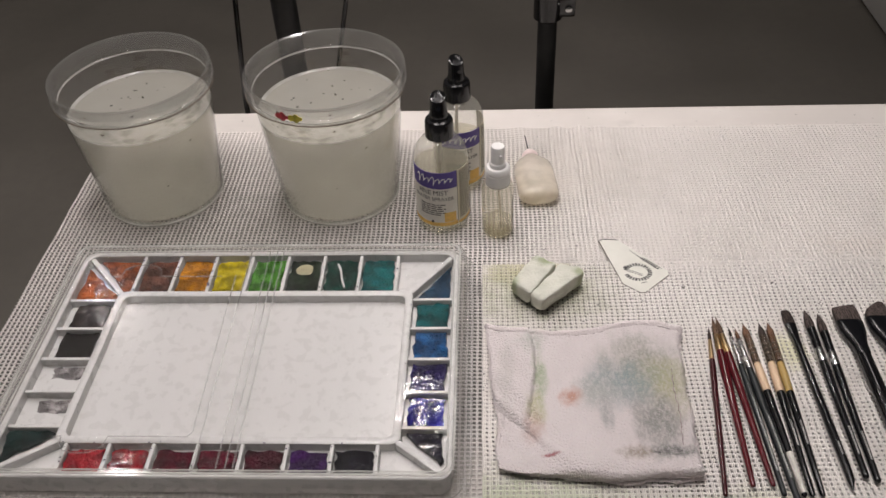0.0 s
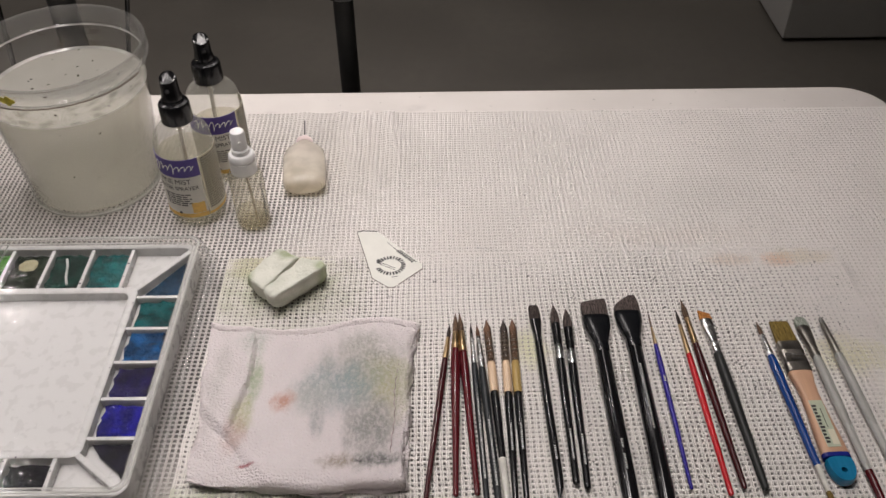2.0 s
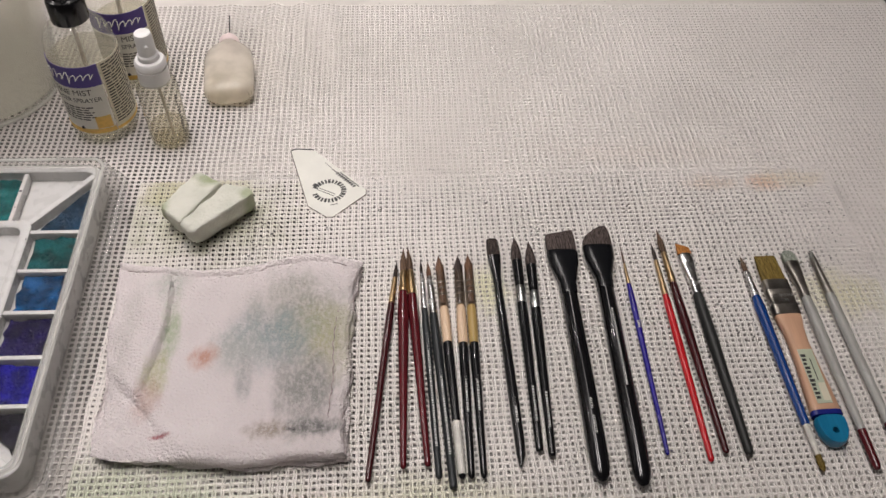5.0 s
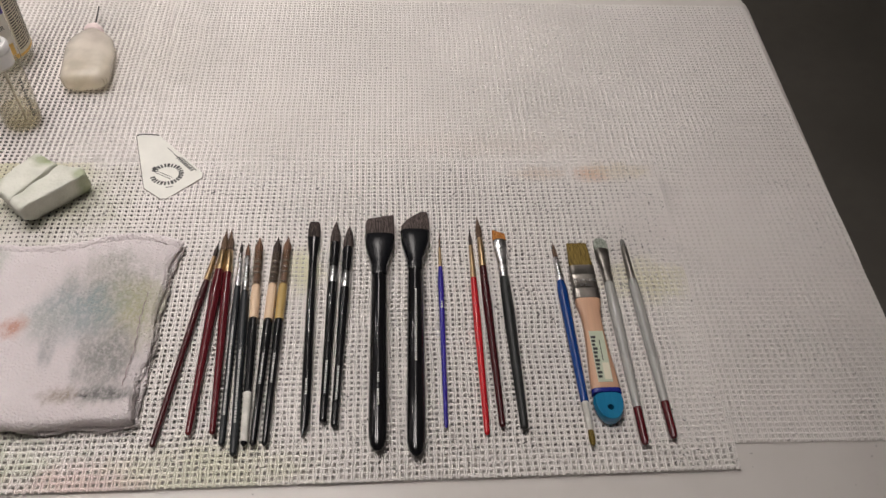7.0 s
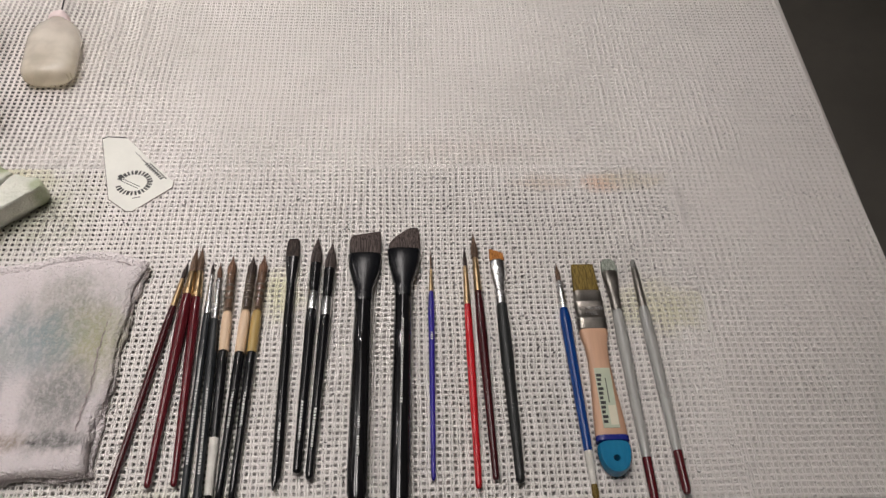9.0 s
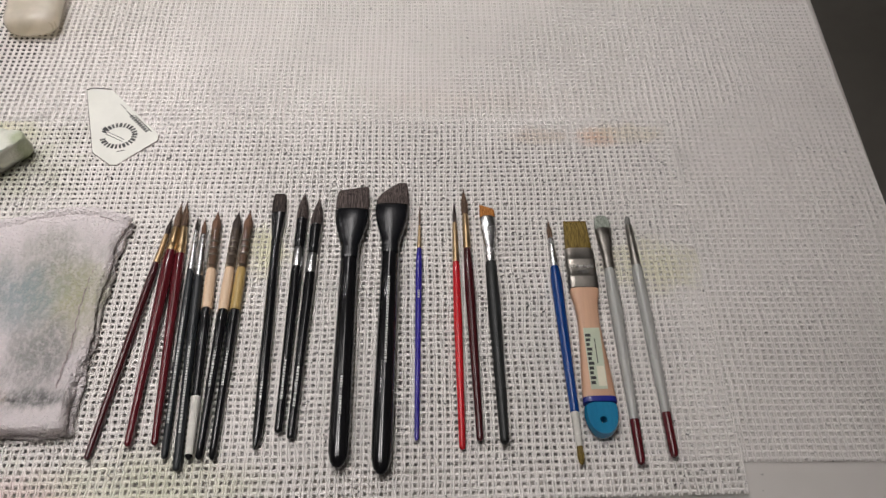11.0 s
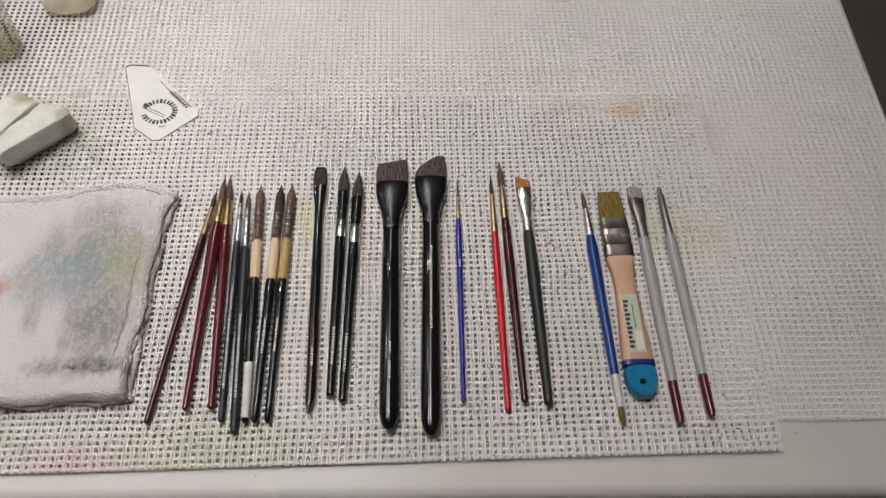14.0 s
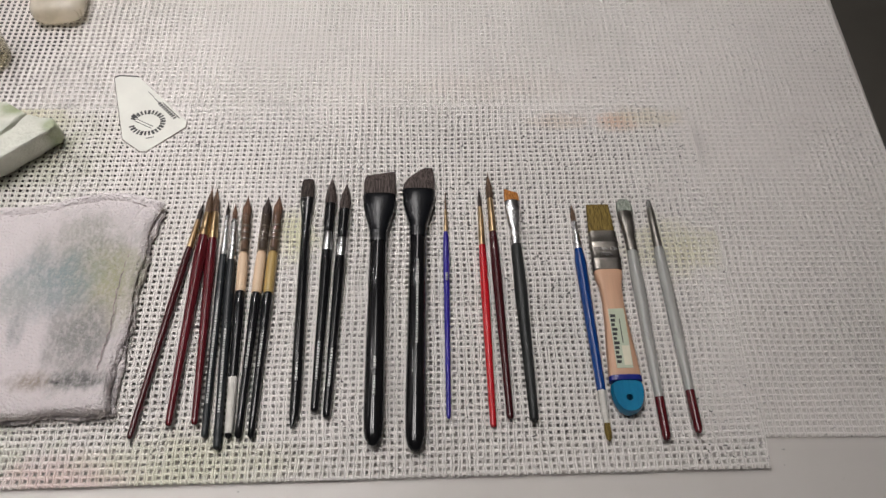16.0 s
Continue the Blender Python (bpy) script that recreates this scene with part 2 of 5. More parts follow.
M_BLACKLAC = lacquer("black_lacquer", (0.006, 0.006, 0.007), 0.12)
M_BLACKBLADE = plain("black_ferrule_paint", (0.005, 0.0055, 0.007), 0.2, vary=0.2, scale=70, bump=0.04)
M_MAROON = lacquer("maroon_lacquer", (0.085, 0.008, 0.012), 0.16)
M_DARKMAROON = lacquer("dark_maroon_lacquer", (0.045, 0.007, 0.009), 0.16)
M_SLATE = plain("matte_slate_paint", (0.011, 0.014, 0.016), 0.42, vary=0.15, scale=50, bump=0.05)
M_GREENBLACK = plain("matte_dark_green_paint", (0.012, 0.0138, 0.013), 0.5, vary=0.2, scale=60, bump=0.08)
M_BLUELAC = lacquer("royal_blue_lacquer", (0.02, 0.013, 0.23), 0.2)
M_BRIGHTBLUE = lacquer("pearl_blue_lacquer", (0.004, 0.042, 0.2), 0.22)
M_RED = lacquer("red_lacquer", (0.46, 0.010, 0.016), 0.2)
M_GREYLAC = lacquer("grey_lacquer", (0.36, 0.36, 0.34), 0.25)
M_TURQ = lacquer("turquoise_lacquer", (0.01, 0.165, 0.31), 0.22)
M_NAVY = lacquer("navy_lacquer", (0.012, 0.02, 0.19), 0.22)
M_WHITELAC = plain("worn_white_paint", (0.62, 0.6, 0.55), 0.45, vary=0.12, scale=90)
M_WOOD = plain("bare_beech_wood", (0.56, 0.335, 0.215), 0.45, vary=0.16, scale=60.0, stretch=(0.08, 1, 1), bump=0.1, depth=0.0004)
M_PALEWOOD = plain("pale_wood", (0.68, 0.5, 0.34), 0.4, vary=0.12, scale=60.0, stretch=(0.1, 1, 1), bump=0.08, depth=0.0004)
M_OLIVEWOOD = plain("yellowed_wood", (0.42, 0.29, 0.1), 0.35, vary=0.15, scale=60.0, stretch=(0.1, 1, 1), bump=0.08, depth=0.0004)
M_GOLD = plain("gold_ferrule", (0.5, 0.36, 0.2), 0.3, metal=1.0, vary=0.15, scale=80, bump=0.05)
M_SILVER = plain("silver_ferrule", (0.66, 0.66, 0.66), 0.24, metal=1.0, vary=0.12, scale=80, bump=0.05)
M_DULLSILVER = plain("dull_ferrule", (0.27, 0.25, 0.225), 0.34, metal=1.0, vary=0.2, scale=80, bump=0.1)
M_QUILL = clear("clear_quill", (0.8, 0.76, 0.7), 0.1, 0.16, (0.4, 0.32, 0.25), 1.5)


def hair(name, dark, light):
    m = Nodes(name)
    f = m.noise(1.0, 3.0, (60, 1800, 1800))
    m.link(m.mix(m.ramp(f, 0.35, 0.7), dark, light), m.bsdf.inputs["Base Color"])
    m.bsdf.inputs["Roughness"].default_value = 0.6
    m.bsdf.inputs["Specular IOR Level"].default_value = 0.25
    m.bump(f, 0.8, 0.0005)
    return m.mat


M_HAIRBLACK = hair("black_brown_hair", (0.012, 0.009, 0.008), (0.075, 0.055, 0.047))
M_HAIRGREY = hair("dark_greyed_hair", (0.012, 0.008, 0.007), (0.13, 0.10, 0.09))
M_HAIRBROWN = hair("brown_hair", (0.05, 0.03, 0.02), (0.20, 0.125, 0.08))
M_HAIRRUST = hair("rust_brown_hair", (0.07, 0.032, 0.02), (0.23, 0.13, 0.08))
M_HAIRGOLD = hair("golden_nylon_hair", (0.28, 0.10, 0.02), (0.5, 0.22, 0.055))
M_HAIROLIVE = hair("olive_gold_hair", (0.1, 0.065, 0.012), (0.27, 0.19, 0.045))
M_HAIRGREENGREY = hair("grey_green_hair", (0.16, 0.18, 0.15), (0.4, 0.43, 0.37))
M_HAIRGREY2 = hair("grey_hair", (0.1, 0.1, 0.09), (0.3, 0.3, 0.28))


def terry():
    m = Nodes("pinkish_terry_cloth")
    col = m.mix(m.ramp(m.noise(25.0, 5.0), 0.3, 0.7), (0.80, 0.735, 0.735), (0.75, 0.685, 0.685))
    grain = m.ramp(m.noise(330.0, 4.0, (1.3, 0.7, 1)), 0.34, 0.60, 0.55, 1.0)
    for centre, radius, colour, weight, seed, fine in [
            ((0.045, 0.030), (0.034, 0.036), (0.36, 0.37, 0.31), 0.85, 1, 60), ((0.064, 0.008), (0.022, 0.030), (0.50, 0.50, 0.30), 0.75, 2, 60),
            ((0.026, 0.012), (0.030, 0.026), (0.34, 0.41, 0.42), 0.8, 3, 50), ((0.003, 0.0), (0.020, 0.018), (0.48, 0.50, 0.47), 0.55, 13, 60),
            ((0.052, -0.032), (0.022, 0.034), (0.33, 0.33, 0.31), 0.85, 4, 70), ((0.010, -0.022), (0.006, 0.018), (0.36, 0.38, 0.38), 0.6, 11, 90),
            ((-0.020, -0.004), (0.010, 0.009), (0.66, 0.33, 0.24), 0.8, 5, 120), ((-0.045, 0.016), (0.006, 0.030), (0.46, 0.54, 0.36), 0.8, 6, 90),
            ((-0.050, -0.020), (0.008, 0.020), (0.56, 0.55, 0.28), 0.7, 14, 90), ((-0.053, -0.038), (0.010, 0.014), (0.68, 0.48, 0.44), 0.7, 7, 90),
            ((0.060, -0.062), (0.020, 0.0075), (0.17, 0.17, 0.16), 0.9, 8, 220), ((0.030, -0.063), (0.014, 0.0075), (0.36, 0.29, 0.23), 0.75, 9, 150),
            ((0.046, -0.0635), (0.004, 0.002), (0.05, 0.05, 0.05), 0.9, 15, 300), ((-0.040, -0.065), (0.007, 0.0018), (0.44, 0.10, 0.12), 0.9, 10, 300),
            ((-0.052, 0.060), (0.014, 0.014), (0.48, 0.53, 0.46), 0.5, 12, 60), ((-0.075, 0.02), (0.008, 0.05), (0.60, 0.58, 0.54), 0.4, 16, 60)]:
        col = m.mix(m.times(m.times(grain, m.blob(centre, (radius[0] * 1.35, radius[1] * 1.35), 0.55, float(fine), seed * 1.7, False, (1.3, 0.7, 1))), min(1.0, weight * 1.1)), col, tuple(c * 0.86 for c in colour))
    fleck = m.times(m.ramp(m.noise(900.0, 2.0), 0.60, 0.72), 0.25)
    col = m.mix(fleck, col, (0.86, 0.81, 0.80))
    m.link(col, m.bsdf.inputs["Base Color"])
    m.bsdf.inputs["Roughness"].default_value = 0.95
    m.bsdf.inputs["Sheen Weight"].default_value = 0.15
    m.bump(m.noise(560.0, 5.0), 1.0, 0.0034)
    return m.mat


M_TERRY = terry()


def murky(name):
    """Cloudy water: it scatters light through its whole body and lets some pass straight."""
    m = Nodes(name)
    col = m.mix(m.ramp(m.noise(14.0, 3.0), 0.3, 0.75), (0.78, 0.765, 0.705), (0.86, 0.845, 0.785))
    col = m.mix(m.ramp(m.noise(170.0, 1.0), 0.745, 0.775), col, (0.06, 0.05, 0.045))
    df = m.node("ShaderNodeBsdfDiffuse")
    tl = m.node("ShaderNodeBsdfTranslucent")
    m.link(col, df.inputs["Color"])
    m.link(col, tl.inputs["Color"])
    body = m.node("ShaderNodeMixShader", Fac=0.5)
    m.link(df.outputs[0], body.inputs[1])
    m.link(tl.outputs[0], body.inputs[2])
    tr = m.node("ShaderNodeBsdfTransparent", Color=(0.95, 0.94, 0.9, 1))
    mx = m.node("ShaderNodeMixShader", Fac=0.44)
    m.link(tr.outputs[0], mx.inputs[1])
    m.link(body.outputs[0], mx.inputs[2])
    gl = m.node("ShaderNodeBsdfGlossy", Roughness=0.04)
    top = m.node("ShaderNodeMixShader")
    m.link(m.sheen(0.02, 0.9), top.inputs[0])
    m.link(mx.outputs[0], top.inputs[1])
    m.link(gl.outputs[0], top.inputs[2])
    m.link(top.outputs[0], m.out.inputs["Surface"])
    return m.mat


M_WATER = murky("cloudy_rinse_water")

# ---- mesh helpers ----


def part(name, bm, material, parent=None, label="", smooth=True):
    """Links a bmesh as one mesh object under a thing or a part."""
    me = bpy.data.meshes.new(name)
    bmesh.ops.recalc_face_normals(bm, faces=bm.faces)
    for f in bm.faces:
        f.smooth = smooth
    bm.to_mesh(me)
    bm.free()
    if smooth:
        me.set_sharp_from_angle(angle=radians(40))
    me.materials.append(material)
    ob = new(name, me)
    if parent:
        ob.parent = parent
    if label:
        ob["label"] = label
    return ob


def thing(name, m, label, category, group=""):
    ob = new(name)
    ob.empty_display_size = 0.02
    ob.matrix_basis = m
    return tagged(ob, label, category, group)


def loft(rings, closed_ends=True, bm=None):
    bm = bm or bmesh.new()
    rows = [[bm.verts.new(p) for p in ring] for ring in rings]
    n = len(rows[0])
    for a, b in zip(rows, rows[1:]):
        for i in range(n):
            j = (i + 1) % n
            bm.faces.new((a[i], a[j], b[j], b[i]))
    if closed_ends:
        bm.faces.new(rows[0])
        bm.faces.new(rows[-1])
    return bm


def lathe(profile, seg=40, closed=True, centre=(0, 0)):
    """Turned round the upright axis from (radius, height) rows."""
    return loft([[(centre[0] + r * math.cos(2 * math.pi * i / seg), centre[1] + r * math.sin(2 * math.pi * i / seg), z)
                  for i in range(seg)] for r, z in profile], closed)


def stick(stations, height, seg=14, square=1.0):
    """Along x from rows (x, half width, half thickness[, sideways[, slant of the end]])."""
    rings = []
    for row in stations:
        x, a, b = row[:3]
        dy = row[3] if len(row) > 3 else 0
        slant = row[4] if len(row) > 4 else 0
        ring = []
        for i in range(seg):
            t = 2 * math.pi * i / seg
            c, s = math.cos(t), math.sin(t)
            w = math.copysign(abs(c) ** square, c)
            ring.append((x + slant * w, dy + a * w, height + b * math.copysign(abs(s) ** square, s)))
        rings.append(ring)
    return loft(rings)


def rounded_rect(x0, y0, x1, y1, r, n=6):
    pts = []
    for cx, cy, a in ((x1 - r, y1 - r, 0), (x0 + r, y1 - r, 90), (x0 + r, y0 + r, 180), (x1 - r, y0 + r, 270)):
        for i in range(n + 1):
            t = radians(a + 90 * i / n)
            pts.append((cx + r * math.cos(t), cy + r * math.sin(t)))
    return pts


def slab(outline_rows, closed=True):
    """outline_rows: (points, height) rows with as many points each."""
    return loft([[(x, y, z) for x, y in pts] for pts, z in outline_rows], closed)


def box(x0, y0, z0, x1, y1, z1, bevel=0.0, bm=None):
    bm = bm or bmesh.new()
    made = bmesh.ops.create_cube(bm, size=1.0)["verts"]
    for v in made:
        v.co = Vector(((x0 + x1) / 2 + v.co.x * (x1 - x0), (y0 + y1) / 2 + v.co.y * (y1 - y0), (z0 + z1) / 2 + v.co.z * (z1 - z0)))
    if bevel:
        edges = list({e for v in made for e in v.link_edges})
        bmesh.ops.bevel(bm, geom=edges, offset=bevel, segments=2, affect="EDGES", profile=0.5)
    return bm


def tube(points, radius, seg=8):
    """A round cable or rib through points."""
    rings = []
    pts = [Vector(p) for p in points]
    for i, p in enumerate(pts):
        d = (pts[min(i + 1, len(pts) - 1)] - pts[max(i - 1, 0)]).normalized()
        side = d.cross(Vector((0, 0, 1)) if abs(d.z) < 0.9 else Vector((1, 0, 0))).normalized()
        up = side.cross(d)
        rings.append([p + (side * math.cos(2 * math.pi * k / seg) + up * math.sin(2 * math.pi * k / seg)) * radius for k in range(seg)])
    return loft(rings)


def frame_ring(outer, inner, z0, z1, r=0.006):
    """A wall that runs round, between two rounded outlines."""
    o, i = rounded_rect(*outer, r), rounded_rect(*inner, max(0.001, r - 0.002))
    bm = loft([[(x, y, z0) for x, y in o], [(x, y, z1 - 0.001) for x, y in o],
               [(x * 0.8 + u * 0.2, y * 0.8 + v * 0.2, z1) for (x, y), (u, v) in zip(o, i)], [(x * 0.2 + u * 0.8, y * 0.2 + v * 0.8, z1) for (x, y), (u, v) in zip(o, i)],
               [(u, v, z1 - 0.001) for u, v in i], [(u, v, z0) for u, v in i]], False)
    return bm


def quick_mesh(name, verts, quads, material, parent=None):
    me = bpy.data.meshes.new(name)
    me.vertices.add(len(verts))
    me.vertices.foreach_set("co", verts.astype(np.float32).ravel())
    me.loops.add(quads.size)
    me.loops.foreach_set("vertex_index", quads.astype(np.int32).ravel())
    me.polygons.add(len(quads))
    me.polygons.foreach_set("loop_start", np.arange(0, quads.size, 4, dtype=np.int32))
    me.update(calc_edges=True)
    me.validate()
    me.materials.append(material)
    me.polygons.foreach_set("use_smooth", np.ones(len(quads), dtype=bool))
    ob = new(name, me)
    if parent:
        ob.parent = parent
    return ob


# ---- the room ----
RX0, RX1, RY0, RY1 = -3.2, 3.0, -2.6, 4.2
ob = part("floor", box(RX0, RY0, -0.1, RX1, RY1, 0.0), M_FLOOR, smooth=False)
tagged(ob, "dark grey smooth vinyl floor", "floor", kind="structure")
ob = part("ceiling", box(RX0, RY0, CEIL + 0.04, RX1, RY1, CEIL + 0.14), M_CEIL, smooth=False)
tagged(ob, "plain white painted ceiling", "ceiling", kind="structure")
for nm, b in (("wall_west", (RX0 - 0.12, RY0 - 0.12, 0, RX0, RY1 + 0.12, CEIL + 0.04)), ("wall_east", (RX1, RY0 - 0.12, 0, RX1 + 0.12, RY1 + 0.12, CEIL + 0.04)),
              ("wall_south", (RX0, RY0 - 0.12, 0, RX1, RY0, CEIL + 0.04)), ("wall_north", (RX0, RY1, 0, RX1, RY1 + 0.12, CEIL + 0.04))):
    ob = part(nm, box(*b), M_WALL, smooth=False)
    tagged(ob, "plain pale painted wall", "wall", kind="structure")

for lx, ly, lw in SPOTS:
    t = thing("ceiling_spot", pose(lx, ly, CEIL), "small round ceiling spot, switched on", "light", "ceiling spots")
    part("frame", lathe([(0.045, 0.04), (0.06, 0.04), (0.06, -0.02), (0.048, -0.03), (0.045, 0.02)], 32, False), M_WHITEPLASTIC, t)
    part("diffuser", lathe([(0.044, 0.0), (0.044, 0.01)], 32), M_LAMP, t)
# frames and diffusers for the added fill panels
for lx, ly, lw, cone in FILL_PANELS:
    t = thing("fill_panel_light", pose(lx, ly, CEIL), "added long white fill panel light at the ceiling, switched on", "light", "ceiling panel lights")
    part("frame", frame_ring((-0.125, -0.61, 0.125, 0.61), (-0.105, -0.59, 0.105, 0.59), -0.03, 0.04, 0.01), M_WHITEPLASTIC, t)
    part("diffuser", box(-0.104, -0.589, 0.0, 0.104, 0.589, 0.008), M_LAMP, t, smooth=False)

# white plinth on the floor behind the table
t = thing("plinth", pose(1.095, 1.745, 0), "plain grey painted display plinth on the floor", "plinth")
part("body", box(0, 0, 0.012, 0.62, 0.62, 1.05, 0.003), M_PLINTH, t, smooth=False)
part("foot", box(0.02, 0.02, 0, 0.6, 0.6, 0.012), M_PLINTH, t, smooth=False)

# ---- the folding table ----
TX0, TX1, TY0, TY1, TZ = -0.609, 0.611, -0.312, 0.3155, 0.740
t = thing("folding_table", pose(0, 0, 0), "white moulded plastic folding table with rounded corners", "table")


def table_ring(inset, z):
    return rounded_rect(TX0 + inset, TY0 + inset, TX1 - inset, TY1 - inset, 0.055 - inset, 8), z


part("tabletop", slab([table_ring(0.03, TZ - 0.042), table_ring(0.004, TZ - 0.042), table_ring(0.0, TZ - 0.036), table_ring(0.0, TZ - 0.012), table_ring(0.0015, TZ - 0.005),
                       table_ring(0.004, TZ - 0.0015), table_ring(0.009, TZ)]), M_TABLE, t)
for sx in (-1, 1):
    x = sx * 0.46
    for y in (-0.22, 0.22):
        leg = part("leg", tube([(x, y, TZ - 0.045), (x, y, 0.012)], 0.0125, 12), M_STEEL, t)
        part("foot_cap", lathe([(0.014, 0), (0.016, 0.004), (0.016, 0.03), (0.013, 0.032)], 14, centre=(x, y)), M_BLACKPLASTIC, leg)
    part("stretcher", tube([(x, -0.22, 0.3), (x, 0.22, 0.3)], 0.009, 10), M_STEEL, t)
    part("brace", tube([(x - sx * 0.01, 0, 0.31), (x - sx * 0.3, 0, TZ - 0.045)], 0.006, 8), M_STEEL, t)

# ---- woven mesh mats ----


def strands(at, along, width, z, waist, amp, flip, wobble, rng, slack):
    """Ribbons with a rounded back that pass over and under; columns: sideways, along, height."""
    prof = np.array([(-0.5, 0.0), (-0.27, 0.75), (0.27, 0.75), (0.5, 0.0)])
    count, points = len(at), len(along)
    k = np.arange(points)[None, :, None]
    over = np.cos(np.pi * k)
    wid = width * (1 + waist * over + 0.09 * rng.standard_normal((count, points))[:, :, None])
    wid = wid * slack
    side = (at[:, None] + wobble)[:, :, None] + prof[None, None, :, 0] * wid
    run = np.broadcast_to(along[None, :, None], side.shape)
    h = z + amp * over * flip + prof[None, None, :, 1] * 0.00105 + 0 * side + 0.0001 * rng.standard_normal((count, points))[:, :, None]
    v = np.stack((side, run, h), axis=-1).reshape(-1, 3)
    base = (np.arange(count)[:, None] * points + np.arange(points - 1)[None, :]) * 4
    q = [np.stack((base + j, base + j + 1, base + j + 5, base + j + 4), axis=-1).reshape(-1, 4) for j in range(3)]
    return v, np.concatenate(q)


def mesh_mat(name, corners, z, pitch, warp, weft, gap, material, label, seed, wrinkle=None, loose=None):
    """corners: back left, back right, front right, front left."""
    rng = np.random.default_rng(seed)
    ul, ur, lr, ll = [np.array(c) for c in corners]
    w, d = np.linalg.norm(ur - ul), np.linalg.norm(ul - ll)
    nx, ny = int(w / pitch[0]), int(d / pitch[1])
    px, py = w / nx, d / ny
    vs, qs, off = [], [], 0

    def drift(count, points, step):
        a = rng.standard_normal((count // 6 + 3, points // 12 + 3))
        i, j = np.linspace(0, a.shape[0] - 1.01, count), np.linspace(0, a.shape[1] - 1.01, points)
        i0, j0 = i.astype(int), j.astype(int)
        fi, fj = (i - i0)[:, None], (j - j0)[None, :]
        g = (a[i0][:, j0] * (1 - fi) + a[i0 + 1][:, j0] * fi) * (1 - fj) + (a[i0][:, j0 + 1] * (1 - fi) + a[i0 + 1][:, j0 + 1] * fi) * fj
        return g * step + rng.standard_normal((count, points)) * step * 0.12

    def slack(x):
        """Strands are thinner, and the holes wider, where the weave is loose."""
        return 1 - 0.33 / (1 + np.exp((x - loose) / 0.03)) if loose is not None else 1 + 0 * x

    # pairs of warps, whose ends stick out as short loops past the last weft
    pts = ny * 2 + 3
    ys = (np.arange(pts) - 1) * py / 2
    xs = np.arange(nx + 1) * px
    wob = drift(nx + 1, pts, px * 0.11)
    for side in (-1, 1):
        v, q = strands(xs + side * gap * slack(xs), ys, warp, z + 0.0005, -0.12, 0.0003, -1, wob, rng, slack(xs)[:, None, None])
        vs.append(v), qs.append(q + off)
        off += len(v)
    pts = nx * 2 + 1
    xs = np.linspace(-px * 0.3, w + px * 0.3, pts)
    v, q = strands(np.arange(ny + 1) * py, xs, weft, z + 0.0005, 0.12, 0.0003, -1, drift(ny + 1, pts, py * 0.09), rng, slack(xs)[None, :, None])
    vs.append(v[:, (1, 0, 2)]), qs.append(q + off)
    v = np.concatenate(vs)
    a, b = (v[:, :1] / w), (v[:, 1:2] / d)
    flat = (ll * (1 - a) + lr * a) * (1 - b) + (ul * (1 - a) + ur * a) * b
    lift = v[:, 2] + (wrinkle(flat[:, 0], flat[:, 1]) if wrinkle else 0)
    ob = quick_mesh(name, np.column_stack((flat, lift)), np.concatenate(qs), material)
    return tagged(ob, label, "mat")


def rucks(x, y):
    """Low folds where the large mat has been pushed together near its back border."""
    reach = 1 / (1 + np.exp(-(y - 0.13) / 0.03))
    lean = x - 0.10 * (0.26 - y)
    h = 0 * x
    for c, s, k in ((-0.040, 0.007, 0.0035), (-0.012, 0.006, 0.0045), (0.012, 0.008, 0.0028), (-0.085, 0.012, 0.0020)):
        h = h + k * np.exp(-((lean - c) / s) ** 2)
    return h * reach


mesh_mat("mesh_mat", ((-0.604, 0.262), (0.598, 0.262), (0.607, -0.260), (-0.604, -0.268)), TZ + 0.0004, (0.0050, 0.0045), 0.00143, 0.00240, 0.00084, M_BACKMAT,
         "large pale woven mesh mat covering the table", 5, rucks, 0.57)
mesh_mat("mesh_mat", ((-0.130, 0.008), (0.452, 0.019), (0.4565, -0.2815), (-0.128, -0.2955)), TZ + 0.0025, (0.0050, 0.0045), 0.00150, 0.00255, 0.00088, M_FRONTMAT,
         "smaller paint-stained woven mesh mat lying over the larger", 8)
MAT1, MAT2 = TZ + 0.0019, TZ + 0.0040

# ---- stand poles and cables behind the table ----


def stand(x, y, r, collar_z, label):
    t = thing("equipment_stand", pose(x, y, 0), label, "stand", "equipment stands")
    pole = part("pole", lathe([(r, 0.06), (r, collar_z + 0.03)], 20), M_BLACKMETAL, t)
    part("upper_pole", lathe([(r * 0.85, collar_z + 0.03), (r * 0.85, 1.75)], 20), M_BLACKMETAL, t)
    col = part("collar", lathe([(r + 0.001, collar_z - 0.008), (r + 0.006, collar_z - 0.004), (r + 0.006, collar_z + 0.05), (r + 0.001, collar_z + 0.054)], 24), M_BLACKPLASTIC, t)
    part("clamp_lug", box(r, -0.012, collar_z, r + 0.022, 0.008, collar_z + 0.035, 0.003), M_BLACKPLASTIC, t)
    part("bolt", lathe([(0.0001, 0), (0.0045, 0.0), (0.0045, 0.003), (0.003, 0.004), (0.0001, 0.004)], 12), M_SILVER, t).matrix_basis = pose(r + 0.013, -0.0125, collar_z + 0.012, 90, 0, 0)
    for k in range(3):
        a = radians(90 + 120 * k)
        part("leg", tube([(0, 0, 0.3), (0.28 * math.cos(a), 0.28 * math.sin(a), 0.011)], 0.009, 8), M_BLACKMETAL, t)
    return t


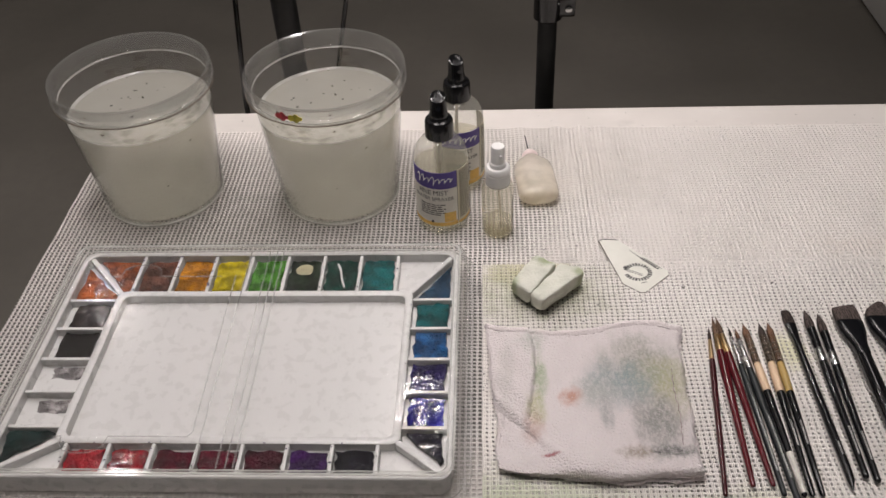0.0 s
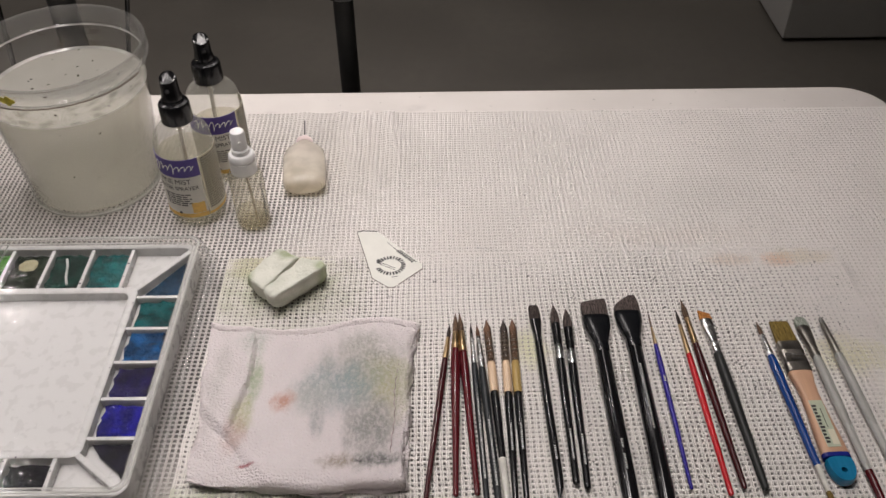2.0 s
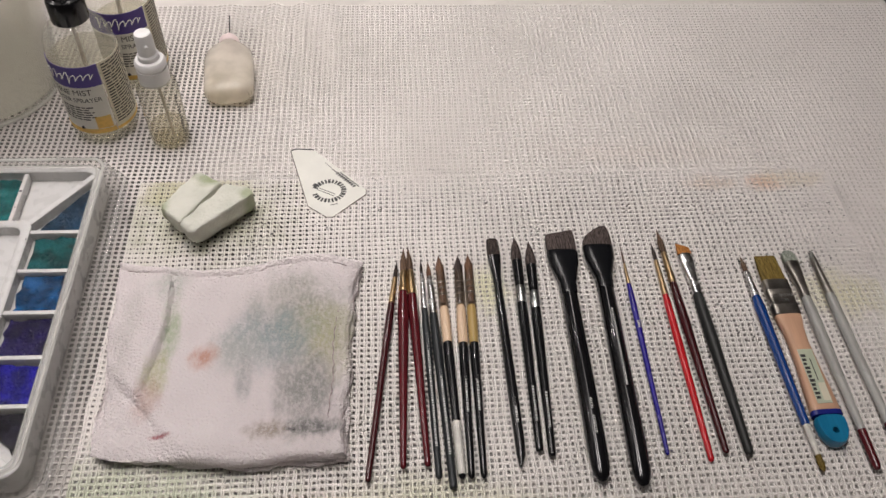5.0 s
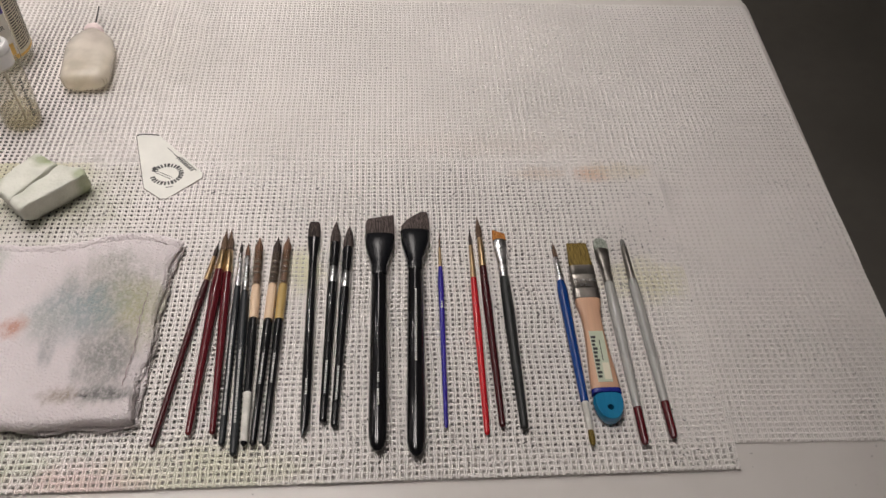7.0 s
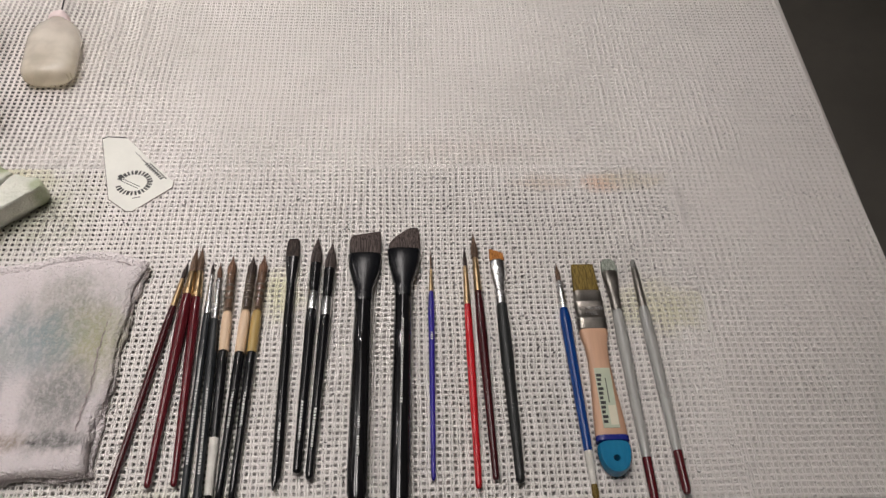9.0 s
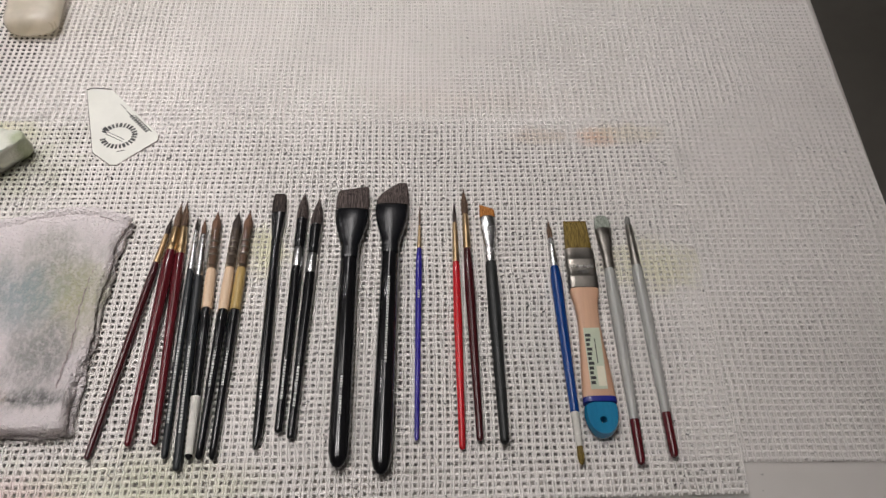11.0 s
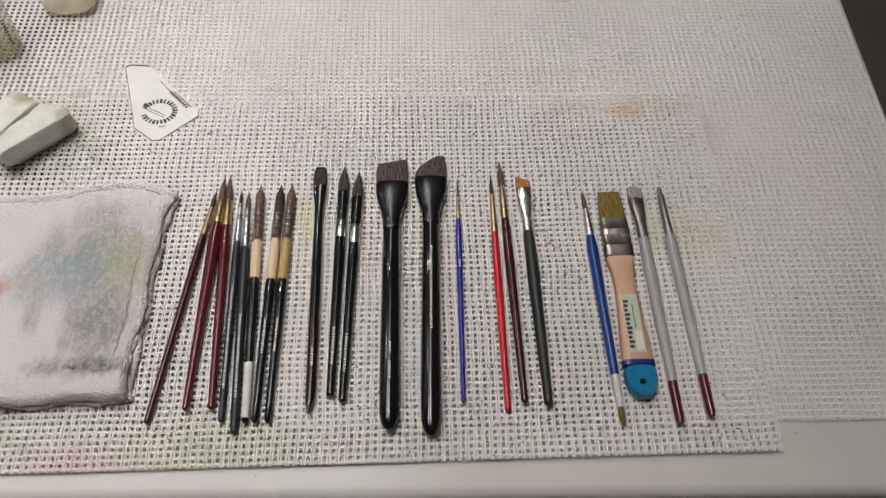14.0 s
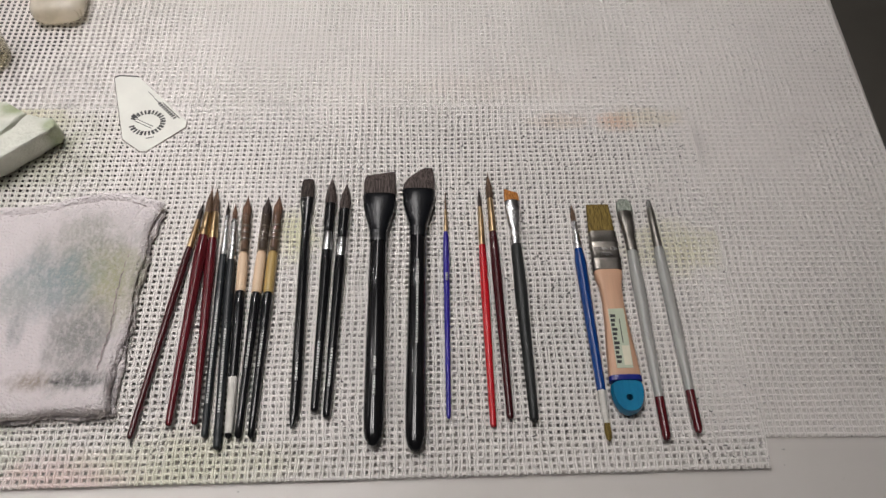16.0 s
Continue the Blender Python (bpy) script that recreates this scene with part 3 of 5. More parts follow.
stand(-0.046, 0.410, 0.0128, 0.822, "black metal stand pole with a clamp collar")
stand(-0.386, 0.385, 0.0165, 1.05, "thick black metal stand pole behind the table")
for pts, r in (([(-0.47, 0.345, 0.004), (-0.455, 0.335, 0.3), (-0.45, 0.33, 0.62), (-0.445, 0.33, 0.75), (-0.43, 0.33, 0.9), (-0.41, 0.36, 1.5)], 0.0034),
               ([(-0.36, 0.42, 0.004), (-0.352, 0.42, 0.4), (-0.334, 0.417, 0.74), (-0.307, 0.418, 0.86), (-0.28, 0.42, 1.0), (-0.3, 0.4, 1.5)], 0.0032)):
    ob = part("cable", tube(pts, r), M_BLACKPLASTIC)
    tagged(ob, "thin black cable hanging behind the table", "cable", "hanging cables")

# ---- rinse buckets ----


def bucket(x, y, seed, label, turn):
    t = thing("rinse_bucket", pose(x, y, MAT1, 0, 0, turn), label, "bucket", "rinse buckets")
    h, r0, r1 = 0.159, 0.0662, 0.0811

    def rad(z):
        return r0 + (r1 - r0) * z / h
    part("wall", lathe([(0.001, 0.003), (r0 - 0.006, 0.003), (r0 - 0.003, 0.0), (r0, 0.003), (rad(h - 0.02), h - 0.02), (rad(h) + 0.0005, h - 0.018), (rad(h), h)], 72, False), M_BUCKET, t)
    rim = part("rim", lathe([(r1 - 0.0005, h - 0.017), (r1 + 0.0035, h - 0.0165), (r1 + 0.004, h - 0.013), (r1 + 0.0022, h - 0.012), (r1 + 0.0026, h - 0.002), (r1 + 0.0035, h - 0.0005),
                             (r1 + 0.0028, h + 0.001), (r1 - 0.0005, h), (r1 - 0.001, h - 0.012)], 72, False), M_RIM, t)
    lv = 0.1143
    part("water", lathe([(0.0005, 0.005), (r0 - 0.006, 0.005), (r0 - 0.0015, 0.007), (rad(lv) - 0.0015, lv), (rad(lv) - 0.003, lv - 0.0006), (0.0005, lv - 0.0006)], 64, False), M_WATER, t, "cloudy grey rinse water")
    part("water_line", lathe([(rad(lv) - 0.0034, lv + 0.0002), (rad(lv) - 0.0016, lv + 0.0012), (rad(lv) - 0.0006, lv + 0.0022), (rad(lv) - 0.0006, lv + 0.0004)], 72, False), M_BASERING, t)
    # white ring for the bright refraction round the base
    part("base_ring", lathe([(r0 - 0.007, 0.0), (r0 + 0.0005, 0.0), (r0 + 0.0012, 0.0025), (r0 - 0.001, 0.0035)], 64, False), M_BASERING, t)
    part("inner_step", lathe([(rad(h - 0.02) - 0.0012, h - 0.0195), (rad(h - 0.02) - 0.0002, h - 0.0185), (rad(h - 0.02) - 0.0004, h - 0.0175)], 72, False), M_BASERING, t)
    rnd = random.Random(seed)
    for zz, rr, size in ((h - 0.0172, r1 + 0.0036, 0.0008), (h - 0.0006, r1 + 0.0030, 0.00025)):
        arc = [radians(-165 + 150 * k / 60) for k in range(61)]
        bm = tube([(rr * math.cos(a), rr * math.sin(a), zz + rnd.uniform(-0.0002, 0.0002)) for a in arc], size * rnd.uniform(0.8, 1.2), 5)
        part("grime_line", bm, M_GRIME, t, "thin line of dried grime")
    for k in range(16):
        a = rnd.uniform(-3.0, -0.2)
        s = rnd.uniform(0.0006, 0.0016)
        bm = bmesh.new()
        bmesh.ops.create_icosphere(bm, subdivisions=1, radius=s)
        rr, long, drop = rnd.choice(((r1 + 0.0030, 2.2, 0.0135), (r1 + 0.0024, 1.6, 0.006), (r1 - 0.0032, 1.2, 0.029)))
        for v in bm.verts:
            v.co = Matrix.Rotation(a, 3, "Z") @ Vector((v.co.x * 0.3 + rr, v.co.y * long, v.co.z * 0.7 + h - drop))
        part("paint_fleck", bm, rnd.choice((M_INK, M_GRIME, M_GRIME)), t)
    for k in range(9):
        a, q = rnd.uniform(0, 6.28), rnd.uniform(0.01, 0.066)
        s = rnd.uniform(0.0005, 0.0013)
        bm = bmesh.new()
        bmesh.ops.create_icosphere(bm, subdivisions=1, radius=s)
        for v in bm.verts:
            v.co = Vector((v.co.x * rnd.uniform(0.8, 2.0), v.co.y, v.co.z * 0.4)) + Vector((q * math.cos(a), q * math.sin(a), lv - 0.0003))
        part("paint_fleck", bm, M_INK, t)
    return t


# ---- palette ----
PAINT = {}


def paint_mat(key, colour):
    m = Nodes("paint_" + key)
    n = m.noise(90.0, 4.0)
    col = m.mix(m.ramp(n, 0.35, 0.7), tuple(c * 0.35 for c in colour), tuple(min(1, c * 1.1) for c in colour))
    m.link(col, m.bsdf.inputs["Base Color"])
    m.link(m.ramp(m.noise(60.0, 2.0, offset=(2, 2, 2)), 0.3, 0.7, 0.04, 0.2), m.bsdf.inputs["Roughness"])
    m.bsdf.inputs["Specular IOR Level"].default_value = 0.4
    m.bump(m.noise(330.0, 4.0), 1.0, 0.005)
    return m.mat


PX0, PX1, PY0, PY1 = -0.536, -0.160, -0.258, 0.003
t_pal = thing("paint_palette", pose(0, 0, MAT1), "white plastic palette with moist paints in its wells", "palette")
P_FLOOR, P_RIM = 0.012, 0.023
IX0, IX1, IY0, IY1 = -0.487, -0.201, -0.226, -0.051
WX = [-0.478 + 0.0374 * i for i in range(8)]
WY = [-0.060 - 0.0379 * i for i in range(5)]


part("tray_base", slab([(rounded_rect(PX0 - 0.004, PY0 - 0.004, PX1 + 0.004, PY1 + 0.004, 0.010), 0.0), (rounded_rect(PX0 - 0.0055, PY0 - 0.0055, PX1 + 0.0055, PY1 + 0.0055, 0.014), 0.003),
                        (rounded_rect(PX0 - 0.0055, PY0 - 0.0055, PX1 + 0.0055, PY1 + 0.0055, 0.014), P_FLOOR)]), M_TRAY, t_pal)
part("outer_rim", frame_ring((PX0 - 0.0055, PY0 - 0.0055, PX1 + 0.0055, PY1 + 0.0055), (PX0, PY0, PX1, PY1), P_FLOOR, P_RIM, 0.012), M_TRAY, t_pal)
part("mixing_area_wall", frame_ring((IX0 - 0.003, IY0 - 0.003, IX1 + 0.003, IY1 + 0.003), (IX0 + 0.004, IY0 + 0.004, IX1 - 0.004, IY1 - 0.004), P_FLOOR, P_RIM - 0.001, 0.009), M_TRAY, t_pal)


def divider(ax, ay, bx, by, width=0.0035):
    d = Vector((bx - ax, by - ay, 0))
    ln = d.length
    bm = box(0, -width / 2, P_FLOOR, ln, width / 2, P_RIM - 0.002, 0.0008)
    ob = part("divider", bm, M_TRAY, t_pal)
    ob.matrix_basis = Matrix.Translation((ax, ay, 0)) @ Matrix.Rotation(math.atan2(d.y, d.x), 4, "Z")


for x in WX:
    divider(x, IY1 + 0.003, x, PY1)
    divider(x, PY0, x, IY0 - 0.003)
for y in WY:
    divider(PX0, y, IX0 - 0.003, y)
    divider(IX1 + 0.003, y, PX1, y)
for cx, cy, ix, iy in ((PX0, PY1, IX0, IY1), (PX1, PY1, IX1, IY1), (PX0, PY0, IX0, IY0), (PX1, PY0, IX1, IY0)):
    divider(cx, cy, ix, iy, 0.005)


def paint(outline, colour_name, colour, level, seed):
    """A moist block of paint with a lumpy face that fills an outline."""
    rnd = random.Random(seed)
    cx, cy = sum(p[0] for p in outline) / len(outline), sum(p[1] for p in outline) / len(outline)
    edge = []
    for (ax, ay), (bx, by) in zip(outline, outline[1:] + outline[:1]):
        for k in range(6):
            f = k / 6
            edge.append((ax + (bx - ax) * f + rnd.uniform(-0.0016, 0.0014), ay + (by - ay) * f + rnd.uniform(-0.0016, 0.0014)))
    rings = []
    off = seed * 3.1
    for s, dz in ((1.0, -0.004), (1.0, -0.0012), (0.96, 0.0), (0.82, 0.0), (0.66, 0.0), (0.5, 0.0), (0.33, 0.0), (0.16, 0.0), (0.02, 0.0)):
        ring = []
        for x, y in edge:
            u, v = cx + (x - cx) * s, cy + (y - cy) * s
            z = level + dz + (noise.noise(Vector((u * 150 + off, v * 150, off))) * 0.0018 + noise.noise(Vector((u * 420, v * 420 + off, 2))) * 0.0011 if dz == 0 else 0)
            ring.append((u, v, max(z, P_FLOOR - 0.001 if dz < -0.002 else P_FLOOR + 0.0002)))
        rings.append(ring)
    if colour_name not in PAINT:
        PAINT[colour_name] = paint_mat(colour_name, colour)
    part("paint", loft(rings), PAINT[colour_name], t_pal, "moist " + colour_name.replace("_", " ") + " paint")


def cell(x0, y0, x1, y1, g=0.0033):
    return [(x0 + g, y0 + g), (x1 - g, y0 + g), (x1 - g, y1 - g), (x0 + g, y1 - g)]


TOPS = [("purple_brown", (0.14, 0.055, 0.035)), ("orange_ochre", (0.58, 0.23, 0.01)), ("lemon_yellow", (0.58, 0.46, 0.015)), ("leaf_green", (0.08, 0.26, 0.035)),
        ("dark_olive_green", (0.018, 0.032, 0.016)), ("deep_green", (0.010, 0.055, 0.04)), ("teal", (0.010, 0.15, 0.15))]
BOTTOMS = [("bright_red", (0.42, 0.015, 0.025)), ("scarlet", (0.36, 0.012, 0.02)), ("crimson", (0.1, 0.005, 0.018)), ("magenta", (0.12, 0.006, 0.022)),
           ("maroon", (0.06, 0.007, 0.016)), ("violet", (0.05, 0.01, 0.09)), ("blue_black", (0.014, 0.012, 0.02))]
for i, (nm, c) in enumerate(TOPS):
    paint(cell(WX[i], IY1 + 0.004, WX[i + 1], PY1), nm, c, P_FLOOR + 0.0055, 10 + i)
for i, (nm, c) in enumerate(BOTTOMS):
    paint(cell(WX[i], PY0, WX[i + 1], IY0 - 0.004), nm, c, P_FLOOR + 0.0055, 30 + i)
for i, (nm, c) in enumerate([("turquoise", (0.008, 0.11, 0.115)), ("cerulean_blue", (0.012, 0.1, 0.28)), ("indigo", (0.022, 0.015, 0.1)), ("ultramarine", (0.02, 0.018, 0.36))]):
    paint(cell(IX1 + 0.004, WY[i + 1], PX1, WY[i]), nm, c, P_FLOOR + 0.0055, 50 + i)
for i, (nm, c) in enumerate([("sepia", (0.022, 0.012, 0.011)), ("blackish_umber", (0.016, 0.012, 0.010))]):
    paint(cell(PX0 + 0.006, WY[i + 1], IX0 - 0.004, WY[i]), nm, c, P_FLOOR + 0.006, 60 + i)
g = 0.003
paint([(PX0 + g, WY[0] + g), (IX0 - 2 * g, WY[0] + g), (IX0 - 3 * g, IY1 + g), (PX0 + g, PY1 - 4 * g)], "burnt_orange", (0.5, 0.11, 0.01), P_FLOOR + 0.0055, 71)
paint([(PX0 + 4 * g, PY1 - g), (IX0 - g, IY1 + 2.5 * g), (WX[0] - g, IY1 + 2 * g), (WX[0] - g, PY1 - g)], "rust_brown", (0.25, 0.06, 0.015), P_FLOOR + 0.0055, 72)
paint([(IX1 + 2 * g, WY[0] + g), (PX1 - g, WY[0] + g), (PX1 - g, PY1 - 4 * g)], "petrol_blue", (0.012, 0.05, 0.1), P_FLOOR + 0.005, 73)
paint([(IX1 + 2 * g, WY[4] - g), (PX1 - g, WY[4] - g), (PX1 - g, PY0 + 4 * g)], "grey_violet", (0.016, 0.014, 0.03), P_FLOOR + 0.005, 74)
paint([(PX0 + g, WY[4] - g), (IX0 - 2 * g, WY[4] - g), (PX0 + g, PY0 + 4 * g)], "dark_viridian", (0.008, 0.025, 0.022), P_FLOOR + 0.006, 75)

for i in (2, 3):
    paint([(PX0 + 0.014, WY[i] - 0.017), (IX0 - 0.008, WY[i] - 0.017), (IX0 - 0.008, WY[i] - 0.004), (PX0 + 0.012, WY[i] - 0.004)], "washed_out_grey", (0.42, 0.39, 0.39), P_FLOOR + 0.0008, 80 + i)
x = WX[5] + 0.014
part("white_streak", tube([(x, IY1 + 0.044, P_FLOOR + 0.0066), (x + 0.004, IY1 + 0.034, P_FLOOR + 0.0070), (x + 0.006, IY1 + 0.022, P_FLOOR + 0.0068), (x + 0.010, IY1 + 0.010, P_FLOOR + 0.0066)], 0.0012, 7), M_TRAY, t_pal, "white streak in the green paint")
bm = bmesh.new()
bmesh.ops.create_icosphere(bm, subdivisions=3, radius=1.0)
for v in bm.verts:
    k = 1 + 0.35 * noise.noise(v.co * 1.6)
    v.co = Vector((WX[4] + 0.019 + v.co.x * 0.009 * k, IY1 + 0.036 + v.co.y * 0.007 * k, P_FLOOR + 0.0062 + v.co.z * 0.0013))
part("dried_lump", bm, plain("dried_beige_paint", (0.34, 0.31, 0.19), 0.5, vary=0.2, scale=150), t_pal, "dried beige lump in the olive paint")

# dried spatters of paint round the wells
bm = bmesh.new()
rnd = random.Random(12)
for k in range(90):
    if k % 2:
        x, y = rnd.choice(WX) + rnd.uniform(-0.001, 0.001), rnd.choice((rnd.uniform(IY1 + 0.004, PY1), rnd.uniform(PY0, IY0 - 0.004)))
    else:
        x, y = rnd.uniform(IX0, IX1), rnd.choice((IY0 - 0.002, IY1 + 0.002, PY0 - 0.002)) + rnd.uniform(-0.001, 0.001)
    if k % 5 == 0:
        x, y = rnd.choice((IX1 + 0.001, PX1 + 0.002)), rnd.uniform(IY0, IY1)
    made = bmesh.ops.create_icosphere(bm, subdivisions=1, radius=rnd.uniform(0.0004, 0.0012))["verts"]
    sx, sy = rnd.uniform(0.7, 2.0), rnd.uniform(0.7, 1.6)
    for v in made:
        v.co = Vector((x + v.co.x * sx, y + v.co.y * sy, P_RIM - 0.0014 + v.co.z * 0.35))
tagged(part("paint_spatter", bm, plain("dried_dark_paint", (0.05, 0.035, 0.07), 0.35, vary=0.5, scale=120, bump=0), t_pal, "dried dark paint spatters"), kind="stuff")

# clear lid over the palette
LX0, LX1, LY0, LY1, LZ = -0.553, -0.146, -0.271, 0.018, 0.029
t = thing("palette_lid", pose(0, 0, MAT1), "clear plastic lid covering the paint palette", "lid")


def lid_ring(inset, z):
    return rounded_rect(LX0 + inset, LY0 + inset, LX1 - inset, LY1 - inset, 0.018 - min(inset, 0.01), 8), z


bm = slab([lid_ring(0.010, LZ), lid_ring(0.011, LZ - 0.003), lid_ring(0.018, LZ - 0.003)], False)
bmesh.ops.holes_fill(bm, edges=[e for e in bm.edges if all(abs(v.co.z - LZ + 0.003) < 1e-6 for v in e.verts) and len(e.link_faces) == 1], sides=0)
part("cover", bm, M_LID, t)
part("skirt", slab([lid_ring(0.0, 0.004), lid_ring(0.0005, 0.018), lid_ring(0.003, LZ - 0.002), lid_ring(0.005, LZ), lid_ring(0.0099, LZ)], False), M_LIDRIM, t)
# pale bead for the streaks that the lid's edge reflects
part("inner_bead", tube([(x, y, LZ - 0.0026) for x, y in (lambda p: p + p[:1])(lid_ring(0.0125, 0)[0])], 0.0007, 6), M_BASERING, t)
part("lip", slab([lid_ring(-0.006, 0.004), lid_ring(-0.0065, 0.005), lid_ring(-0.006, 0.0062), lid_ring(0.0, 0.0062), lid_ring(0.0, 0.004)], False), M_LIDRIM, t)
part("edge_bead", tube([(x, y, LZ) for x, y in (lambda p: p + p[:1])(lid_ring(0.0075, 0)[0])], 0.0012, 6), M_BASERING, t)
ZR = LZ - 0.0028
for xs in (-0.3665, -0.3475, -0.340, -0.3335):
    part("fold_rib", tube([(xs, LY1 - 0.014, ZR), (xs + 0.0035, LY0 + 0.014, ZR)], 0.0008, 6), M_LIDRIM, t)


def notch_panel(sgn, y_edge, x_a, x_b):
    pts = [(x_a, y_edge)]
    for k in range(9):
        a = math.pi * k / 8
        pts.append((x_a + 0.020 * (1 - math.cos(a)) + 0.008, y_edge - sgn * 0.017 * math.sin(a) ** 0.6))
    pts.append((x_b, y_edge))
    return pts


low = notch_panel(1, -0.226, -0.49, -0.375)
part("raised_outline", tube([(x, y, ZR) for x, y in low + [(-0.3715, -0.221), (-0.376, -0.03)]], 0.0007, 6), M_LIDRIM, t)
top = notch_panel(-1, -0.032, -0.5, -0.39)
part("raised_outline", tube([(x, y, ZR) for x, y in top], 0.0007, 6), M_LIDRIM, t)

bucket(-0.5010, 0.1427, 3, "clear plastic bucket of cloudy rinse water with paint flecks", 20)
b2 = bucket(-0.2939, 0.1422, 9, "clear plastic bucket of cloudy rinse water and smeared rim", 0)
for a0, col, nm in ((-118, (0.5, 0.03, 0.05), "red_smear"), (-108, (0.6, 0.5, 0.05), "yellow_smear")):
    bm = bmesh.new()
    rows = []
    for k in range(7):
        a = radians(a0 + 10 * k / 6)
        w = 0.0055 * math.sin(math.pi * (k + 0.6) / 7.2) * (0.8 + 0.3 * math.sin(k * 2.3))
        rows.append([bm.verts.new(((0.0837 + d) * math.cos(a), (0.0837 + d) * math.sin(a), 0.1515 + s * w - 0.002)) for d, s in ((0, -1), (0.0004, -1), (0.0004, 1), (0, 1))])
    for p, q in zip(rows, rows[1:]):
        for j in range(4):
            bm.faces.new((p[j], p[(j + 1) % 4], q[(j + 1) % 4], q[j]))
    part("paint_smear", bm, plain(nm, col, 0.4, vary=0.4, scale=200), b2, nm.replace("_", " "))

# ---- spray bottles ----


def patch(r, a0, a1, z0, z1, thick=0.0003, n=16):
    """A curved label on an upright bottle; angles in degrees from the front, to the right positive."""
    bm = bmesh.new()
    rows = []
    for k in range(n + 1):
        a = radians(a0 + (a1 - a0) * k / n - 90)
        rows.append([bm.verts.new((q * math.cos(a), q * math.sin(a), z)) for q, z in ((r, z0), (r + thick, z0), (r + thick, z1), (r, z1))])
    for p, q in zip(rows, rows[1:]):
        for j in range(4):
            bm.faces.new((p[j], p[(j + 1) % 4], q[(j + 1) % 4], q[j]))
    bm.faces.new(rows[0]), bm.faces.new(rows[-1])
    return bm


def text_bmesh(body, size):
    cu = bpy.data.curves.new("lettering", "FONT")
    cu.body, cu.size, cu.align_x, cu.extrude = body, size, "CENTER", 0.00004
    ob = bpy.data.objects.new("lettering", cu)
    scene.collection.objects.link(ob)
    me = bpy.data.meshes.new_from_object(ob.evaluated_get(bpy.context.evaluated_depsgraph_get()))
    bpy.data.objects.remove(ob)
    bm = bmesh.new()
    bm.from_mesh(me)
    bpy.data.meshes.remove(me)
    return bm


def bend(bm, r, angle, z):
    for v in bm.verts:
        a = radians(angle - 90) + v.co.x / r
        q = r + v.co.z
        v.co = Vector((q * math.cos(a), q * math.sin(a), z + v.co.y))
    return bm


def bars(r, a0, a1, z_top, rows, step, seed, height=0.0007, words=5):
    rnd = random.Random(seed)
    bm = bmesh.new()
    for i in range(rows):
        a = a0
        end = a0 + (a1 - a0) * rnd.uniform(0.75, 1.0)
        while a < end - 2:
            b = min(end, a + (a1 - a0) / words * rnd.uniform(0.5, 1.2))
            sub = patch(r, a, b, z_top - i * step - height, z_top - i * step, 0.0001, 3)
            me = bpy.data.meshes.new("tmp")
            sub.to_mesh(me)
            sub.free()
            bm.from_mesh(me)
            bpy.data.meshes.remove(me)
            a = b + 2.2
    return bm


def script_word(r, a0, a1, z, size):
    """A flowing white word mark drawn as a plain looping stroke."""
    pts = []
    for k in range(60):
        f = k / 59
        a = radians(a0 + (a1 - a0) * (f + 0.035 * math.sin(f * 44)) - 90)
        amp = size * (1.0 if f < 0.22 or 0.42 < f < 0.55 else 0.5)
        pts.append(((r + 0.0003) * math.cos(a), (r + 0.0003) * math.sin(a), z + amp * math.sin(f * 44 + 0.6) * 0.5 + 0.1 * size))
    return tube(pts, 0.00042, 5)


